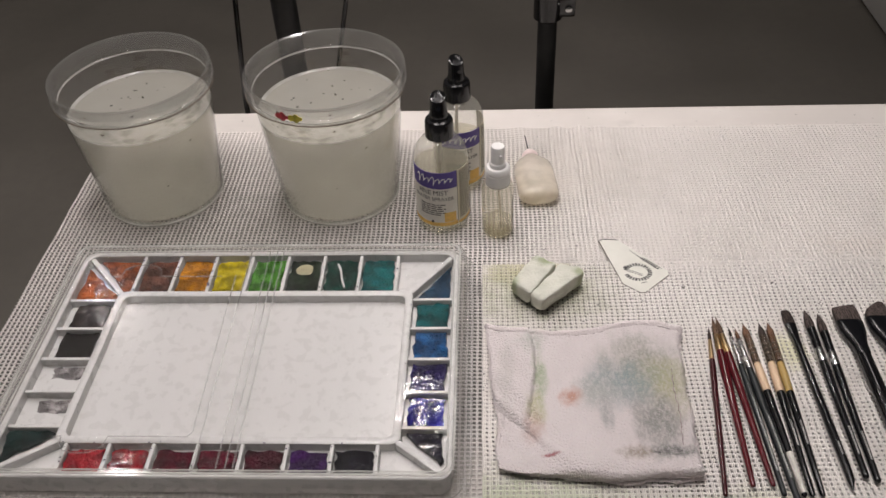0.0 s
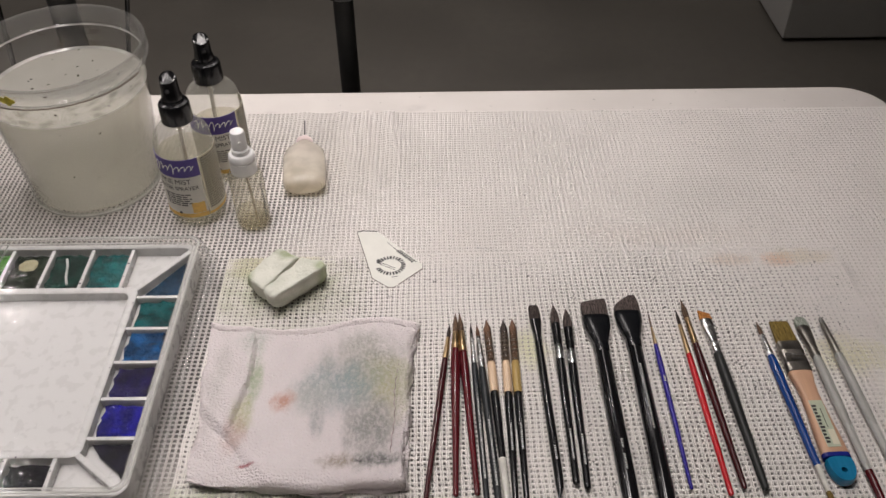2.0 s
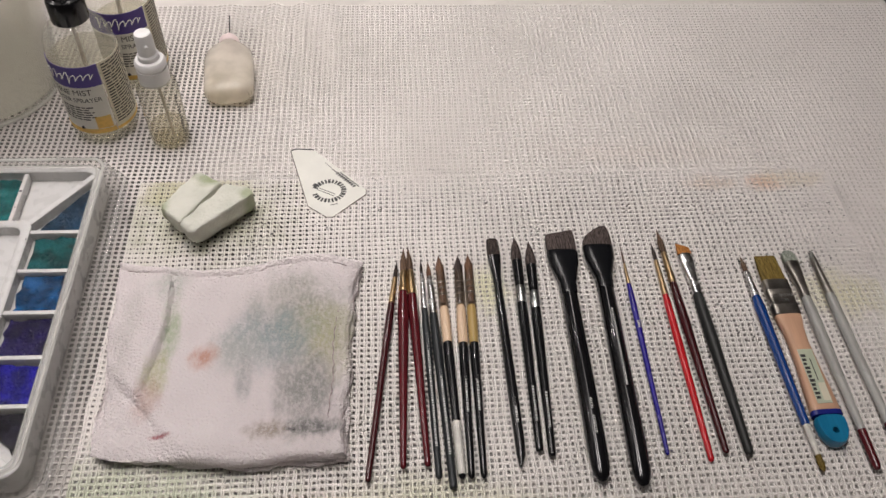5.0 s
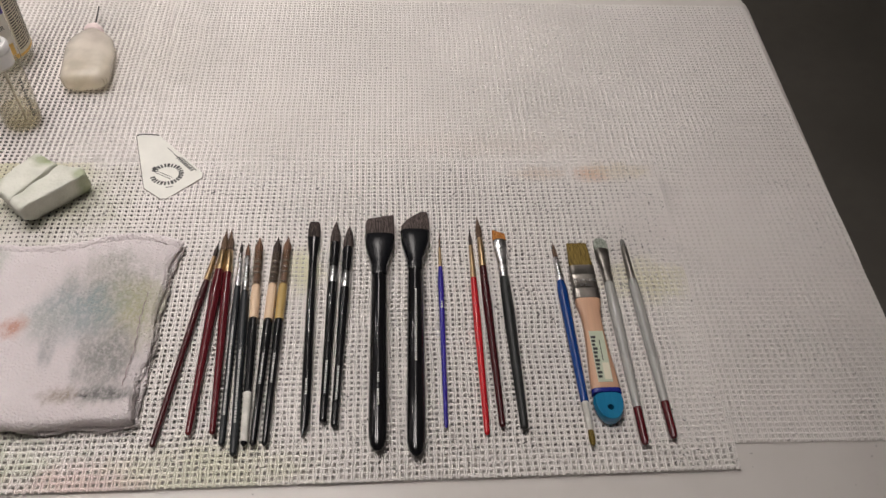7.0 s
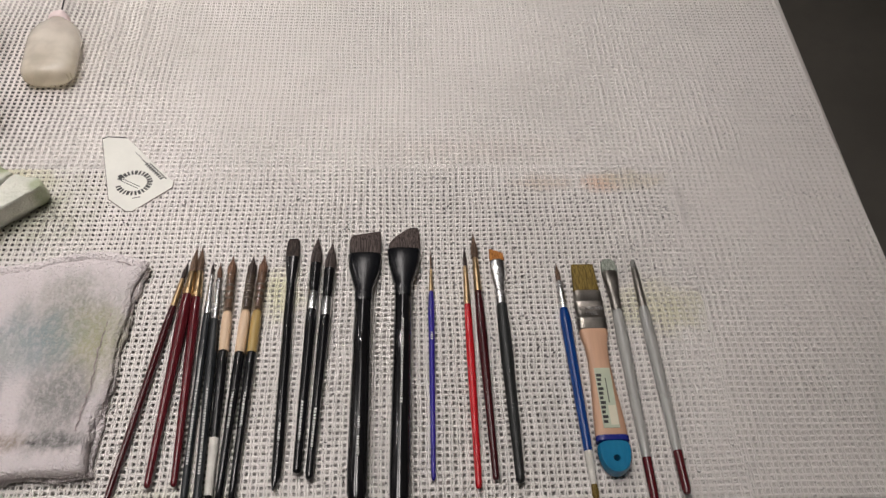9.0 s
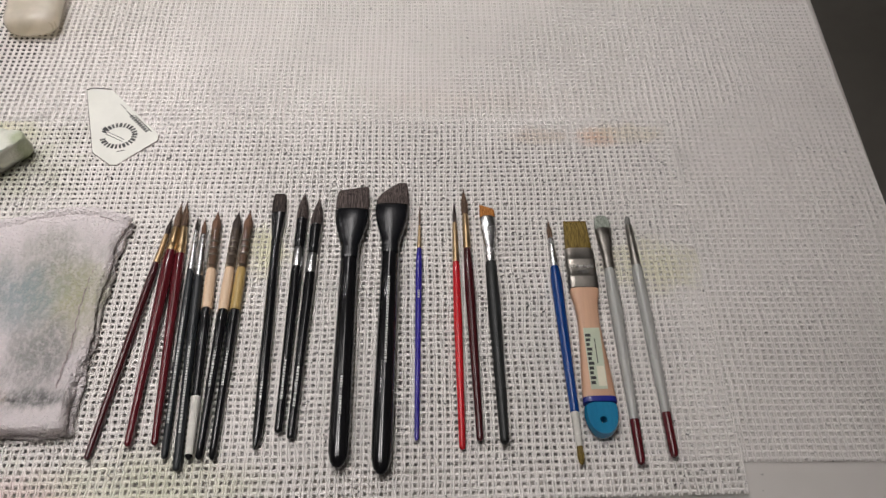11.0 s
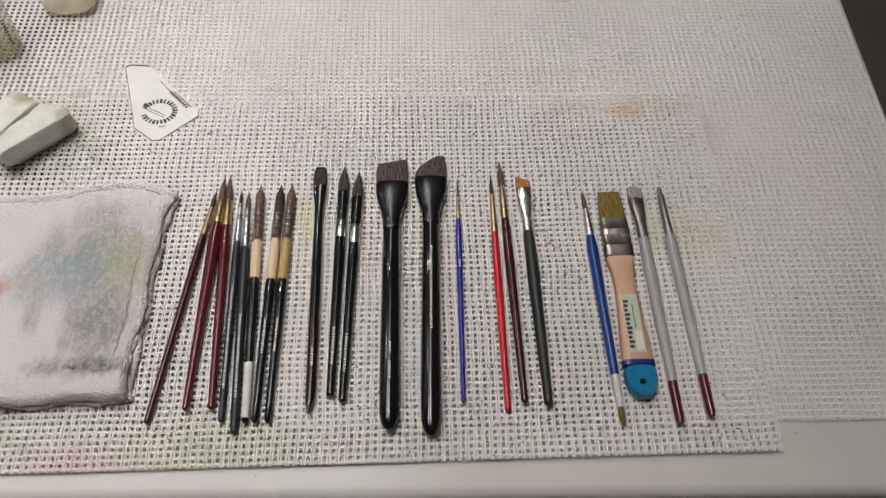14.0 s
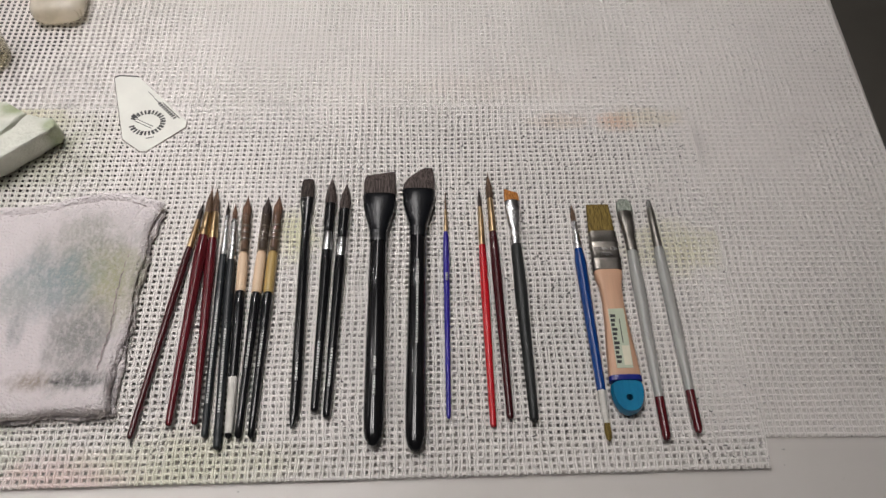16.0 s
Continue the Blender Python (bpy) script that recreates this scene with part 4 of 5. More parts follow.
def spray_bottle(x, y, turn, label, fill):
    t = thing("spray_bottle", pose(x, y, MAT1, 0, 0, turn) @ Matrix.Diagonal((1, 1, 1.045, 1)), label, "spray bottle", "tall spray bottles")
    R = 0.0283
    part("bottle", lathe([(0.002, 0.004), (0.018, 0.002), (0.0235, 0.0), (0.0268, 0.002), (R, 0.008), (R, 0.080), (0.0276, 0.087), (0.0252, 0.0945), (0.0205, 0.1005), (0.0145, 0.1045), (0.0118, 0.1065), (0.0118, 0.112)], 48, False), M_BOTTLE, t)
    part("liquid", lathe([(0.0005, 0.006), (0.022, 0.004), (0.0262, 0.006), (R - 0.0008, 0.010), (R - 0.0008, fill), (0.0005, fill)], 40, False), M_LIQUID, t)
    part("dip_tube", tube([(0.001, 0, 0.006), (-0.002, 0.002, 0.05), (0, 0, 0.11)], 0.0021, 8), M_SQUEEZE, t)
    lab = part("label", patch(R, -80, 34, 0.0125, 0.0598), M_LABEL, t, "white paper label")
    part("brand_band", patch(R, -80, 34, 0.0600, 0.0795), M_PURPLE, lab, "purple label band")
    part("word_mark", script_word(R + 0.0004, -56, 24, 0.0690, 0.0105), M_WHITEINK, lab)
    part("side_panel", patch(R, 36, 112, 0.0125, 0.0795), M_CREAM, lab, "cream side panel with small print")
    part("yellow_stripe", patch(R + 0.0003, -80, 34, 0.0128, 0.0175, 0.0001), M_YELLOWINK, lab)
    part("yellow_stripe", patch(R + 0.0003, 36, 112, 0.0128, 0.0155, 0.0001), M_YELLOWINK, lab)
    part("yellow_picture", patch(R + 0.0003, 4, 30, 0.018, 0.030, 0.0001), M_YELLOWINK, lab)
    part("small_print", bars(R + 0.0003, 40, 106, 0.0775, 22, 0.0027, 4, 0.0012), M_INK, lab)
    part("small_print", bars(R + 0.0003, -50, 10, 0.0405, 6, 0.0025, 6, 0.0011), M_INK, lab)
    part("lettering", bend(text_bmesh("FINE MIST", 0.0076), R + 0.0004, -20, 0.0525), M_INK, lab)
    part("lettering", bend(text_bmesh("WATER SPRAYER", 0.0060), R + 0.0004, -20, 0.0453), M_INK, lab)
    bm = bmesh.new()
    bmesh.ops.create_icosphere(bm, subdivisions=1, radius=0.0018)
    for v in bm.verts:
        v.co = Vector((R * math.cos(radians(-112)), R * math.sin(radians(-112)), 0.0185)) + v.co
    part("emblem", bm, M_INK, lab)
    seg = 48
    rings = []
    for r, z in ((0.0128, 0.1055), (0.0145, 0.1065), (0.0142, 0.1235), (0.0134, 0.1255), (0.0105, 0.1265), (0.0105, 0.128), (0.004, 0.128)):
        rings.append([((r + (0.0003 if i % 2 and 0.106 < z < 0.124 else 0)) * math.cos(2 * math.pi * i / seg), (r + (0.0003 if i % 2 and 0.106 < z < 0.124 else 0)) * math.sin(2 * math.pi * i / seg), z) for i in range(seg)])
    part("collar", loft(rings), M_BLACKPLASTIC, t, "ribbed black plastic collar")
    head = part("pump_head", loft([[(r * math.cos(2 * math.pi * i / 24), r * math.sin(2 * math.pi * i / 24) * (0.95), z - (0.006 * (0.5 + 0.5 * math.cos(2 * math.pi * i / 24 + 1.57)) if top else 0)) for i in range(24)]
                                   for r, z, top in ((0.0093, 0.127, 0), (0.0095, 0.132, 0), (0.0086, 0.134, 0), (0.0080, 0.151, 1), (0.0075, 0.1525, 1), (0.0063, 0.1528, 1), (0.0048, 0.1515, 1))]), M_BLACKPLASTIC, t, "glossy black pump head")
    part("nozzle", tube([(0, -0.0075, 0.141), (0, -0.0105, 0.141)], 0.0022, 10), M_BLACKPLASTIC, head)
    return t


spray_bottle(-0.1740, 0.0865, 2, "clear spray bottle with purple label and black pump", 0.074)
spray_bottle(-0.158, 0.158, 22, "clear spray bottle with purple label, standing behind another", 0.058)

t = thing("travel_spray_bottle", pose(-0.1150, 0.0665, MAT1), "small clear plastic spray bottle with white pump", "spray bottle")
part("bottle", lathe([(0.001, 0.003), (0.011, 0.002), (0.0145, 0.0), (0.0165, 0.003), (0.0168, 0.008), (0.0168, 0.058), (0.0155, 0.063), (0.0125, 0.066), (0.0105, 0.067), (0.0105, 0.071)], 40, False), M_MINI, t)
part("liquid", lathe([(0.0005, 0.005), (0.0138, 0.003), (0.0158, 0.006), (0.0158, 0.015), (0.0005, 0.015)], 36, False), M_LIQUID, t)
part("dip_tube", tube([(0.004, -0.002, 0.005), (0.002, 0, 0.04), (0, 0, 0.08)], 0.0014, 8), M_SQUEEZE, t)
part("small_print", bars(0.0169, 60, 72, 0.054, 14, 0.003, 3, 0.0016, 1), M_INK, t)
part("collar", lathe([(0.0105, 0.064), (0.0126, 0.0645), (0.0126, 0.078), (0.0118, 0.0785), (0.0118, 0.0795), (0.0126, 0.08), (0.0126, 0.084), (0.011, 0.086), (0.0085, 0.0865)], 36), M_WHITEPLASTIC, t)
head = part("pump_head", lathe([(0.0085, 0.086), (0.0087, 0.0905), (0.0073, 0.092), (0.0070, 0.108), (0.0062, 0.1105), (0.004, 0.1112)], 30), M_WHITEPLASTIC, t)
part("nozzle", tube([(0.002, -0.006, 0.102), (0.003, -0.009, 0.102)], 0.0014, 8), M_WHITEPLASTIC, head)

# squeeze bottle with a needle tip, lying flat
t = thing("needle_bottle", pose(-0.0675, 0.104, MAT1 + 0.0115, 0, 0, 96.0), "cloudy plastic squeeze bottle with needle tip, lying flat", "squeeze bottle")
part("bottle", stick([(0.0, 0.007, 0.003), (0.0012, 0.0145, 0.0068), (0.0040, 0.0190, 0.0092), (0.0080, 0.0215, 0.0108), (0.013, 0.0223, 0.0113), (0.050, 0.0228, 0.0115), (0.062, 0.0215, 0.0108), (0.070, 0.0165, 0.0095), (0.0755, 0.010, 0.0082), (0.078, 0.0078, 0.0078), (0.082, 0.0078, 0.0078)], 0.0, 36, 0.72), M_SQUEEZE, t)
part("liquid", stick([(0.003, 0.018, 0.0085), (0.006, 0.0205, 0.0098), (0.03, 0.0208, 0.0098), (0.034, 0.017, 0.0075)], -0.0005, 28, 0.72), M_LIQUID, t)
cap = part("cap", stick([(0.0775, 0.0088, 0.0088), (0.0785, 0.0095, 0.0095), (0.084, 0.0095, 0.0095), (0.0865, 0.008, 0.008), (0.088, 0.005, 0.005), (0.094, 0.0032, 0.0032)], 0.0, 24), M_PINKCAP, t, "pinkish plastic screw cap")
part("needle", stick([(0.093, 0.0007, 0.0007), (0.126, 0.0007, 0.0007)], 0.0, 8), M_BLACKMETAL, cap, "thin dark metal needle")

# ---- folded cloth ----


def along(points, f):
    """A point at the share f of a bent line."""
    p = [Vector((*q, 0)) for q in points]
    ln = [0.0]
    for a, b in zip(p, p[1:]):
        ln.append(ln[-1] + (b - a).length)
    g = f * ln[-1]
    for k in range(len(p) - 1):
        if g <= ln[k + 1] + 1e-9:
            h = (g - ln[k]) / (ln[k + 1] - ln[k])
            h0, h1 = p[max(k - 1, 0)], p[min(k + 2, len(p) - 1)]
            a, b = p[k], p[k + 1]
            return 0.5 * (2 * a + (b - h0) * h + (2 * h0 - 5 * a + 4 * b - h1) * h * h + (3 * a - h0 - 3 * b + h1) * h ** 3)
    return p[-1]


TOP = [(-0.094, 0.085), (-0.060, 0.078), (-0.023, 0.075), (0.012, 0.080), (0.042, 0.087), (0.070, 0.087), (0.090, 0.079)]
RIGHT = [(0.090, 0.079), (0.084, 0.060), (0.083, 0.030), (0.081, 0.005), (0.082, -0.020), (0.080, -0.048), (0.081, -0.083)]
BOTTOM = [(-0.083, -0.075), (-0.060, -0.080), (-0.035, -0.082), (0.014, -0.087), (0.045, -0.084), (0.081, -0.083)]
LEFT = [(-0.094, 0.085), (-0.090, 0.050), (-0.089, 0.020), (-0.086, -0.008), (-0.082, -0.035), (-0.084, -0.055), (-0.083, -0.075)]


def cloth_layer(z0, height, seed, relief, shift=(0, 0), size=1.0, ragged=1.0):
    """One soft folded layer inside the cloth's outline, with rounded borders and creases."""
    n = 96
    spread = [(1 - math.cos(k / n * math.pi)) / 4 + k / n / 2 for k in range(n + 1)]
    top, bottom = [along(TOP, f) for f in spread], [along(BOTTOM, f) for f in spread]
    left, right = [along(LEFT, f) for f in spread], [along(RIGHT, f) for f in spread]
    bm = bmesh.new()
    grid = {}
    for side in (1, 0):
        for i in range(n + 1):
            for j in range(n + 1):
                if side == 0 and (i in (0, n) or j in (0, n)):
                    grid[side, i, j] = grid[1, i, j]
                    continue
                u, v = spread[i], spread[j]
                p = top[i] * (1 - v) + bottom[i] * v + left[j] * (1 - u) + right[j] * u
                p -= top[0] * ((1 - u) * (1 - v)) + top[n] * (u * (1 - v)) + bottom[0] * ((1 - u) * v) + bottom[n] * (u * v)
                edge = Vector((abs(u - 0.5) * 2, abs(v - 0.5) * 2, 0))
                p += Vector((noise.noise(Vector((v * 30, seed, 1.3))) * 0.0012 + noise.noise(Vector((v * 7, seed, 0.3))) * 0.002, 0, 0)) * edge.x * ragged
                p += Vector((0, noise.noise(Vector((u * 30, seed, 4.3))) * 0.0010 + noise.noise(Vector((u * 7, seed, 7.3))) * 0.0016, 0)) * edge.y * ragged
                p = Vector((p.x * size + shift[0], p.y * size + shift[1], 0))
                rise = min(1.0, min(u, 1 - u, v, 1 - v) / 0.035)
                rise = math.sqrt(max(0.0, 1 - (1 - rise) ** 2))
                z = z0 + height * (0.5 + 0.5 * rise if side else 0.5 - 0.5 * rise)
                if side:
                    z += rise * (relief(p.x, p.y, u, v) + 0.0016 * noise.noise(Vector((u * 5, v * 4, seed))) + 0.0007 * noise.noise(Vector((u * 16, v * 13, seed + 3))) + 0.0003 * noise.noise(Vector((u * 45, v * 45, seed))))
                p.z = z
                grid[side, i, j] = bm.verts.new(p)
    for side in (1, 0):
        for i in range(n):
            for j in range(n):
                bm.faces.new((grid[side, i, j], grid[side, i + 1, j], grid[side, i + 1, j + 1], grid[side, i, j + 1]))
    return bm


def step(s, width):
    return 1 / (1 + math.exp(max(-40.0, min(40.0, -s / width))))


def hump(s, width):
    return math.exp(-(s / width) ** 2)


def fold(x, y, u, v):
    """Relief of the upper layer: hems, the turned-in flap, a slanting crease and the rolled front."""
    z = 0.0006 * hump(v - 0.025, 0.022) - 0.0009 * hump(v - 0.058, 0.006)
    z += 0.0006 * hump(u - 0.965, 0.02) - 0.0007 * hump(u - 0.925, 0.008)
    z += 0.0030 * step(v - 0.86, 0.02) * (1 - 0.4 * step(v - 0.97, 0.02))
    line = -0.052 + 0.004 * math.sin(y * 45) + 0.0022 * noise.noise(Vector((y * 160, 3.0, 0.0))) + 0.0015 * noise.noise(Vector((y * 420, 9.0, 0.0)))
    reach = step(y + 0.035, 0.008) * step(0.066 - y, 0.004)
    z += reach * (0.0022 * step(line - x, 0.0012) * step(x + 0.082, 0.006) - 0.0022 * hump(x - line - 0.0008, 0.0014))
    across = ((x + 0.088) * 0.745 + (y + 0.008) * 0.667)
    slant = step(x + 0.09, 0.004) * step(-0.030 - x, 0.006)
    z += slant * (-0.0034 * step(-across, 0.0018) + 0.0012 * hump(across - 0.004, 0.004))
    z += 0.0010 * hump(across - 0.022, 0.006) * slant
    return z * 1.7


t = thing("folded_cloth", pose(-0.035, -0.168, MAT2), "folded pinkish white terry cloth with paint stains", "cloth")
part("lower_fold", cloth_layer(0.0, 0.0055, 4.2, lambda x, y, u, v: 0.0, (0.003, -0.001), 0.985, 1.6), M_TERRY, t)
part("middle_fold", cloth_layer(0.0030, 0.0055, 9.4, lambda x, y, u, v: 0.0, (-0.0005, 0.001), 0.985, 1.5), M_TERRY, t)
part("upper_fold", cloth_layer(0.0060, 0.0050, 1.7, fold), M_TERRY, t)
M_THREAD = plain("grey_hem_thread", (0.40, 0.34, 0.33), 0.9, vary=0.4, scale=300, bump=0)
for nm, line, out in (("hem_stitch", TOP, (0, -0.0085)), ("side_stitch", RIGHT, (-0.011, 0))):
    pts = []
    for k in range(61):
        p = along(line, 0.06 + 0.86 * k / 60)
        pts.append((p.x + out[0] + 0.0005 * math.sin(k * 1.3), p.y + out[1] + 0.0005 * math.sin(k * 0.9), 0.0102 + 0.0004 * math.sin(k * 2.1)))
    part(nm, tube(pts, 0.00045, 5), M_THREAD, t, "greyish stitched hem")

# ---- sponge pieces ----


def sponge(x, y, corners, h, seed, label):
    """A cut block of foam: an outline with soft corners, drawn up to a flat top with worn borders."""
    pts = [Vector((*c, 0)) for c in corners]
    n = len(pts)
    outline = []
    for k in range(n):
        a, b, c = pts[k - 1], pts[k], pts[(k + 1) % n]
        p, q = b + (a - b).normalized() * 0.004, b + (c - b).normalized() * 0.004
        for f in (0, 0.25, 0.5, 0.75, 1.0):
            outline.append(p * (1 - f) ** 2 + b * (2 * f * (1 - f)) + q * f * f)
        r = c + (b - c).normalized() * 0.004
        outline += [q + (r - q) * (f / 12) for f in range(1, 12)]
    mid = sum(outline, Vector()) / len(outline)
    rings = []
    for size, z in ((0.86, 0.0), (0.92, 0.0015), (0.985, 0.25), (1.0, 0.55), (1.0, 0.85), (0.975, 0.93), (0.93, 0.98), (0.85, 1.0), (0.7, 1.0), (0.5, 1.0), (0.3, 1.0), (0.12, 1.0), (0.01, 1.0)):
        ring = []
        for p in outline:
            q = mid + (p - mid) * size + Vector((-0.001, 0.007, 0)) * (1 - min(z, 1.0)) ** 1.5
            up = z * h if z > 0.01 else z
            wear = noise.noise(Vector((q.x * 90 + seed, q.y * 90, up * 90))) * 0.0016 + noise.noise(Vector((q.x * 330, q.y * 330 + seed, up * 330))) * 0.0006
            out = (p - mid).normalized() * wear if size > 0.85 else Vector()
            ring.append((q.x + out.x, q.y + out.y, max(0.0, up + (wear * 0.8 if z > 0.9 else 0))))
        rings.append(ring)
    ob = part("sponge", loft(rings), SPONGES[seed], None)
    ob.matrix_basis = pose(x, y, MAT2)
    return tagged(ob, label, "sponge", "sponge pieces")


def sponge_mat(name, green):
    m = Nodes(name)
    col = m.mix(m.ramp(m.noise(50.0, 4.0), 0.3, 0.7), (0.63, 0.63, 0.555), (0.53, 0.54, 0.465))
    for c, r, w in green:
        col = m.mix(m.times(m.blob(c, r, 0.6, 90.0, c[0] * 40), w), col, (0.3, 0.34, 0.2))
    m.link(col, m.bsdf.inputs["Base Color"])
    m.bsdf.inputs["Roughness"].default_value = 0.9
    m.bump(m.noise(420.0, 4.0), 0.5, 0.0012)
    return m.mat


SPONGES = {2: sponge_mat("green_tinged_sponge", [((0.016, 0.016), (0.014, 0.010), 0.95), ((-0.019, -0.012), (0.008, 0.010), 0.8), ((0.0, 0.022), (0.006, 0.006), 0.7)]),
           6: sponge_mat("white_worn_sponge", [((0.022, 0.016), (0.008, 0.012), 0.8), ((0.002, -0.026), (0.02, 0.006), 0.4)])}
sponge(-0.0825, -0.0285, [(-0.0210, -0.0125), (0.0050, 0.0265), (0.0255, 0.0145), (-0.0025, -0.0300)], 0.025, 2, "dirty white sponge piece with green paint stains")
sponge(-0.058, -0.0435, [(-0.0275, -0.0150), (0.0035, 0.0265), (0.0225, 0.0245), (0.0265, 0.0140), (-0.0160, -0.0260)], 0.0255, 6, "worn white sponge piece leaning against another")

# ---- cut plastic scraper card ----
t = thing("scraper_card", pose(0.0225, 0.002, MAT2 - 0.0004, 1.2, 0, 0), "cut ivory plastic card with black printing", "card")
outline = [(-0.0315, 0.0415), (-0.027, 0.0435), (-0.012, 0.0425), (0.0335, -0.0045), (0.0335, -0.010), (0.007, -0.0345), (0.002, -0.0345), (-0.0135, -0.0225)]
part("card", slab([([(x * 0.985, y * 0.985) for x, y in outline], 0.0), (outline, 0.0003), (outline, 0.0011), ([(x * 0.985, y * 0.985) for x, y in outline], 0.0014)]), M_CARD, t, smooth=False)
bm = bmesh.new()
for k in range(26):
    a = radians(360 * k / 26 + 8)
    if k in (12, 13):
        continue
    sub = bmesh.ops.create_cube(bm, size=1.0)["verts"]
    m = Matrix.Translation((0.0030 + 0.0122 * math.cos(a), -0.0060 + 0.0108 * math.sin(a), 0.00145)) @ Matrix.Rotation(a, 4, "Z") @ Matrix.Diagonal((0.0042, 0.0016 if k % 3 else 0.0022, 0.0001, 1))
    for v in sub:
        v.co = m @ v.co
part("print_ring", bm, M_INK, t, "ring of black marks", False)
bm = bmesh.new()
for x0, y0, ln, w, turn in ((0.0, -0.008, 0.016, 0.0006, -28), (0.001, -0.006, 0.016, 0.0006, -28), (0.0165, 0.0065, 0.023, 0.0030, -46), (0.0195, 0.0068, 0.023, 0.0008, -46), (0.0135, 0.0100, 0.026, 0.0007, -46), (0.0012, 0.0235, 0.008, 0.0005, -46), (-0.0085, 0.0005, 0.004, 0.0034, -35), (0.0075, -0.021, 0.006, 0.0007, 15)):
    pieces = 9 if w > 0.002 and ln > 0.01 else 1
    for k in range(pieces):
        sub = bmesh.ops.create_cube(bm, size=1.0)["verts"]
        m = Matrix.Translation((x0, y0, 0.00145)) @ Matrix.Rotation(radians(turn), 4, "Z") @ Matrix.Translation(((k + 0.5) / pieces * ln - ln / 2, 0, 0)) @ Matrix.Diagonal((ln / pieces * (0.62 if pieces > 1 else 1), w, 0.0001, 1))
        for v in sub:
            v.co = m @ v.co
part("print_bars", bm, M_INK, t, "black printed bars", False)
part("dark_edge", tube([(x, y, 0.0007) for x, y in outline[3:] + outline[:1]], 0.00055, 6), M_DULLSILVER, t)
part("inked_edge", tube([(-0.0315, 0.0417, 0.0012), (-0.027, 0.0437, 0.0012), (-0.019, 0.0432, 0.0012), (-0.012, 0.0424, 0.0012)], 0.0006, 6), M_INK, t)

# ---- brushes ----


def brush(tip, end, label, hair_mat, hair_st, ferrule, handle, kind="round", marks=(), extra=()):
    """hair_st: stations; ferrule: (material, stations); handle: (material, stations); lengths run from the tip, in metres."""
    d = Vector((end[0] - tip[0], end[1] - tip[1], 0))
    hgt = max([s[2] for s in handle[1]])
    t = thing("paintbrush", Matrix.Translation((tip[0], tip[1], MAT2)) @ Matrix.Rotation(math.atan2(d.y, d.x), 4, "Z"), label, "paintbrush", "laid-out paintbrushes")
    flat = kind == "flat"
    part("bristles", stick(hair_st, hgt, 24 if flat else 12, 0.6 if flat else 1.0), hair_mat, t)
    if ferrule:
        f = part("ferrule", stick(ferrule[1], hgt, 24 if flat else 16, 0.7 if flat else 1.0), ferrule[0], t)
    h = part("handle", stick(handle[1], hgt, 18), handle[0], t)
    for nm, material, st, lab in extra:
        part(nm, stick(st, hgt, 18), material, t, lab)
    if marks:
        bm = bmesh.new()
        for x0, x1, r in marks:
            x = x0
            rnd = random.Random(int(x0 * 1e5))
            while x < x1:
                w = rnd.uniform(0.0008, 0.002)
                box(x, -0.0007, hgt + r - 0.0003, min(x + w, x1), 0.0008, hgt + r + 0.00008, 0, bm)
                x += w + 0.0006
        part("small_print", bm, M_SILVERINK, h, smooth=False)
    return t


def handle_st(x0, x1, r0, rb, r1, where=0.14):
    """A turned handle: from the ferrule it swells to a belly and tapers to a rounded end."""
    L = x1 - x0
    st = [(x0, r0 * 0.97, r0 * 0.97)]
    for f in (0.02, 0.05, 0.09, where, where + 0.1, 0.4, 0.55, 0.7, 0.85, 0.96):
        if f <= where:
            r = r0 + (rb - r0) * math.sin(f / where * math.pi / 2)
        else:
            r = rb + (r1 - rb) * ((f - where) / (1 - where)) ** 0.85
        st.append((x0 + f * L, r, r))
    st += [(x1 - 0.0018, r1 * 0.97, r1 * 0.97), (x1 - 0.0007, r1 * 0.75, r1 * 0.75), (x1, r1 * 0.25, r1 * 0.25)]
    return st


def round_hair(L, r, bell=0.6):
    return [(0.0, 0.0001, 0.0001), (L * 0.15, r * 0.22, r * 0.22), (L * 0.35, r * 0.55, r * 0.55), (L * 0.6, r, r), (L * 0.85, r * 0.98, r * 0.98), (L + 0.001, r * 0.9, r * 0.9)]


def crimped(x0, x1, ra, rb):
    """A metal sleeve with two crimped rings near its handle end."""
    st = [(x0, ra * 0.93, ra * 0.93), (x0 + 0.0004, ra, ra)]
    L = x1 - x0
    for f, k in ((0.6, 1.0), (0.70, 1.0), (0.735, 1.08), (0.77, 0.96), (0.82, 1.08), (0.86, 0.96), (0.9, 1.06), (0.94, 1.0), (1.0, 1.0)):
        r = (ra + (rb - ra) * f) * k
        st.append((x0 + L * f, r, r))
    return st


def simple_round(tip, end, label, hair_mat, hl, hr, f_mat, f_end, fr0, fr1, h_mat, rb, re, marks=(), extra=(), where=0.14, tail=None):
    L = math.dist(tip, end)
    x1 = tail if tail else L
    return brush(tip, end, label, hair_mat, round_hair(hl, hr), (f_mat, crimped(hl, f_end, fr0, fr1)), (h_mat, handle_st(f_end, x1, fr1, rb, re, where)), "round", marks, extra)


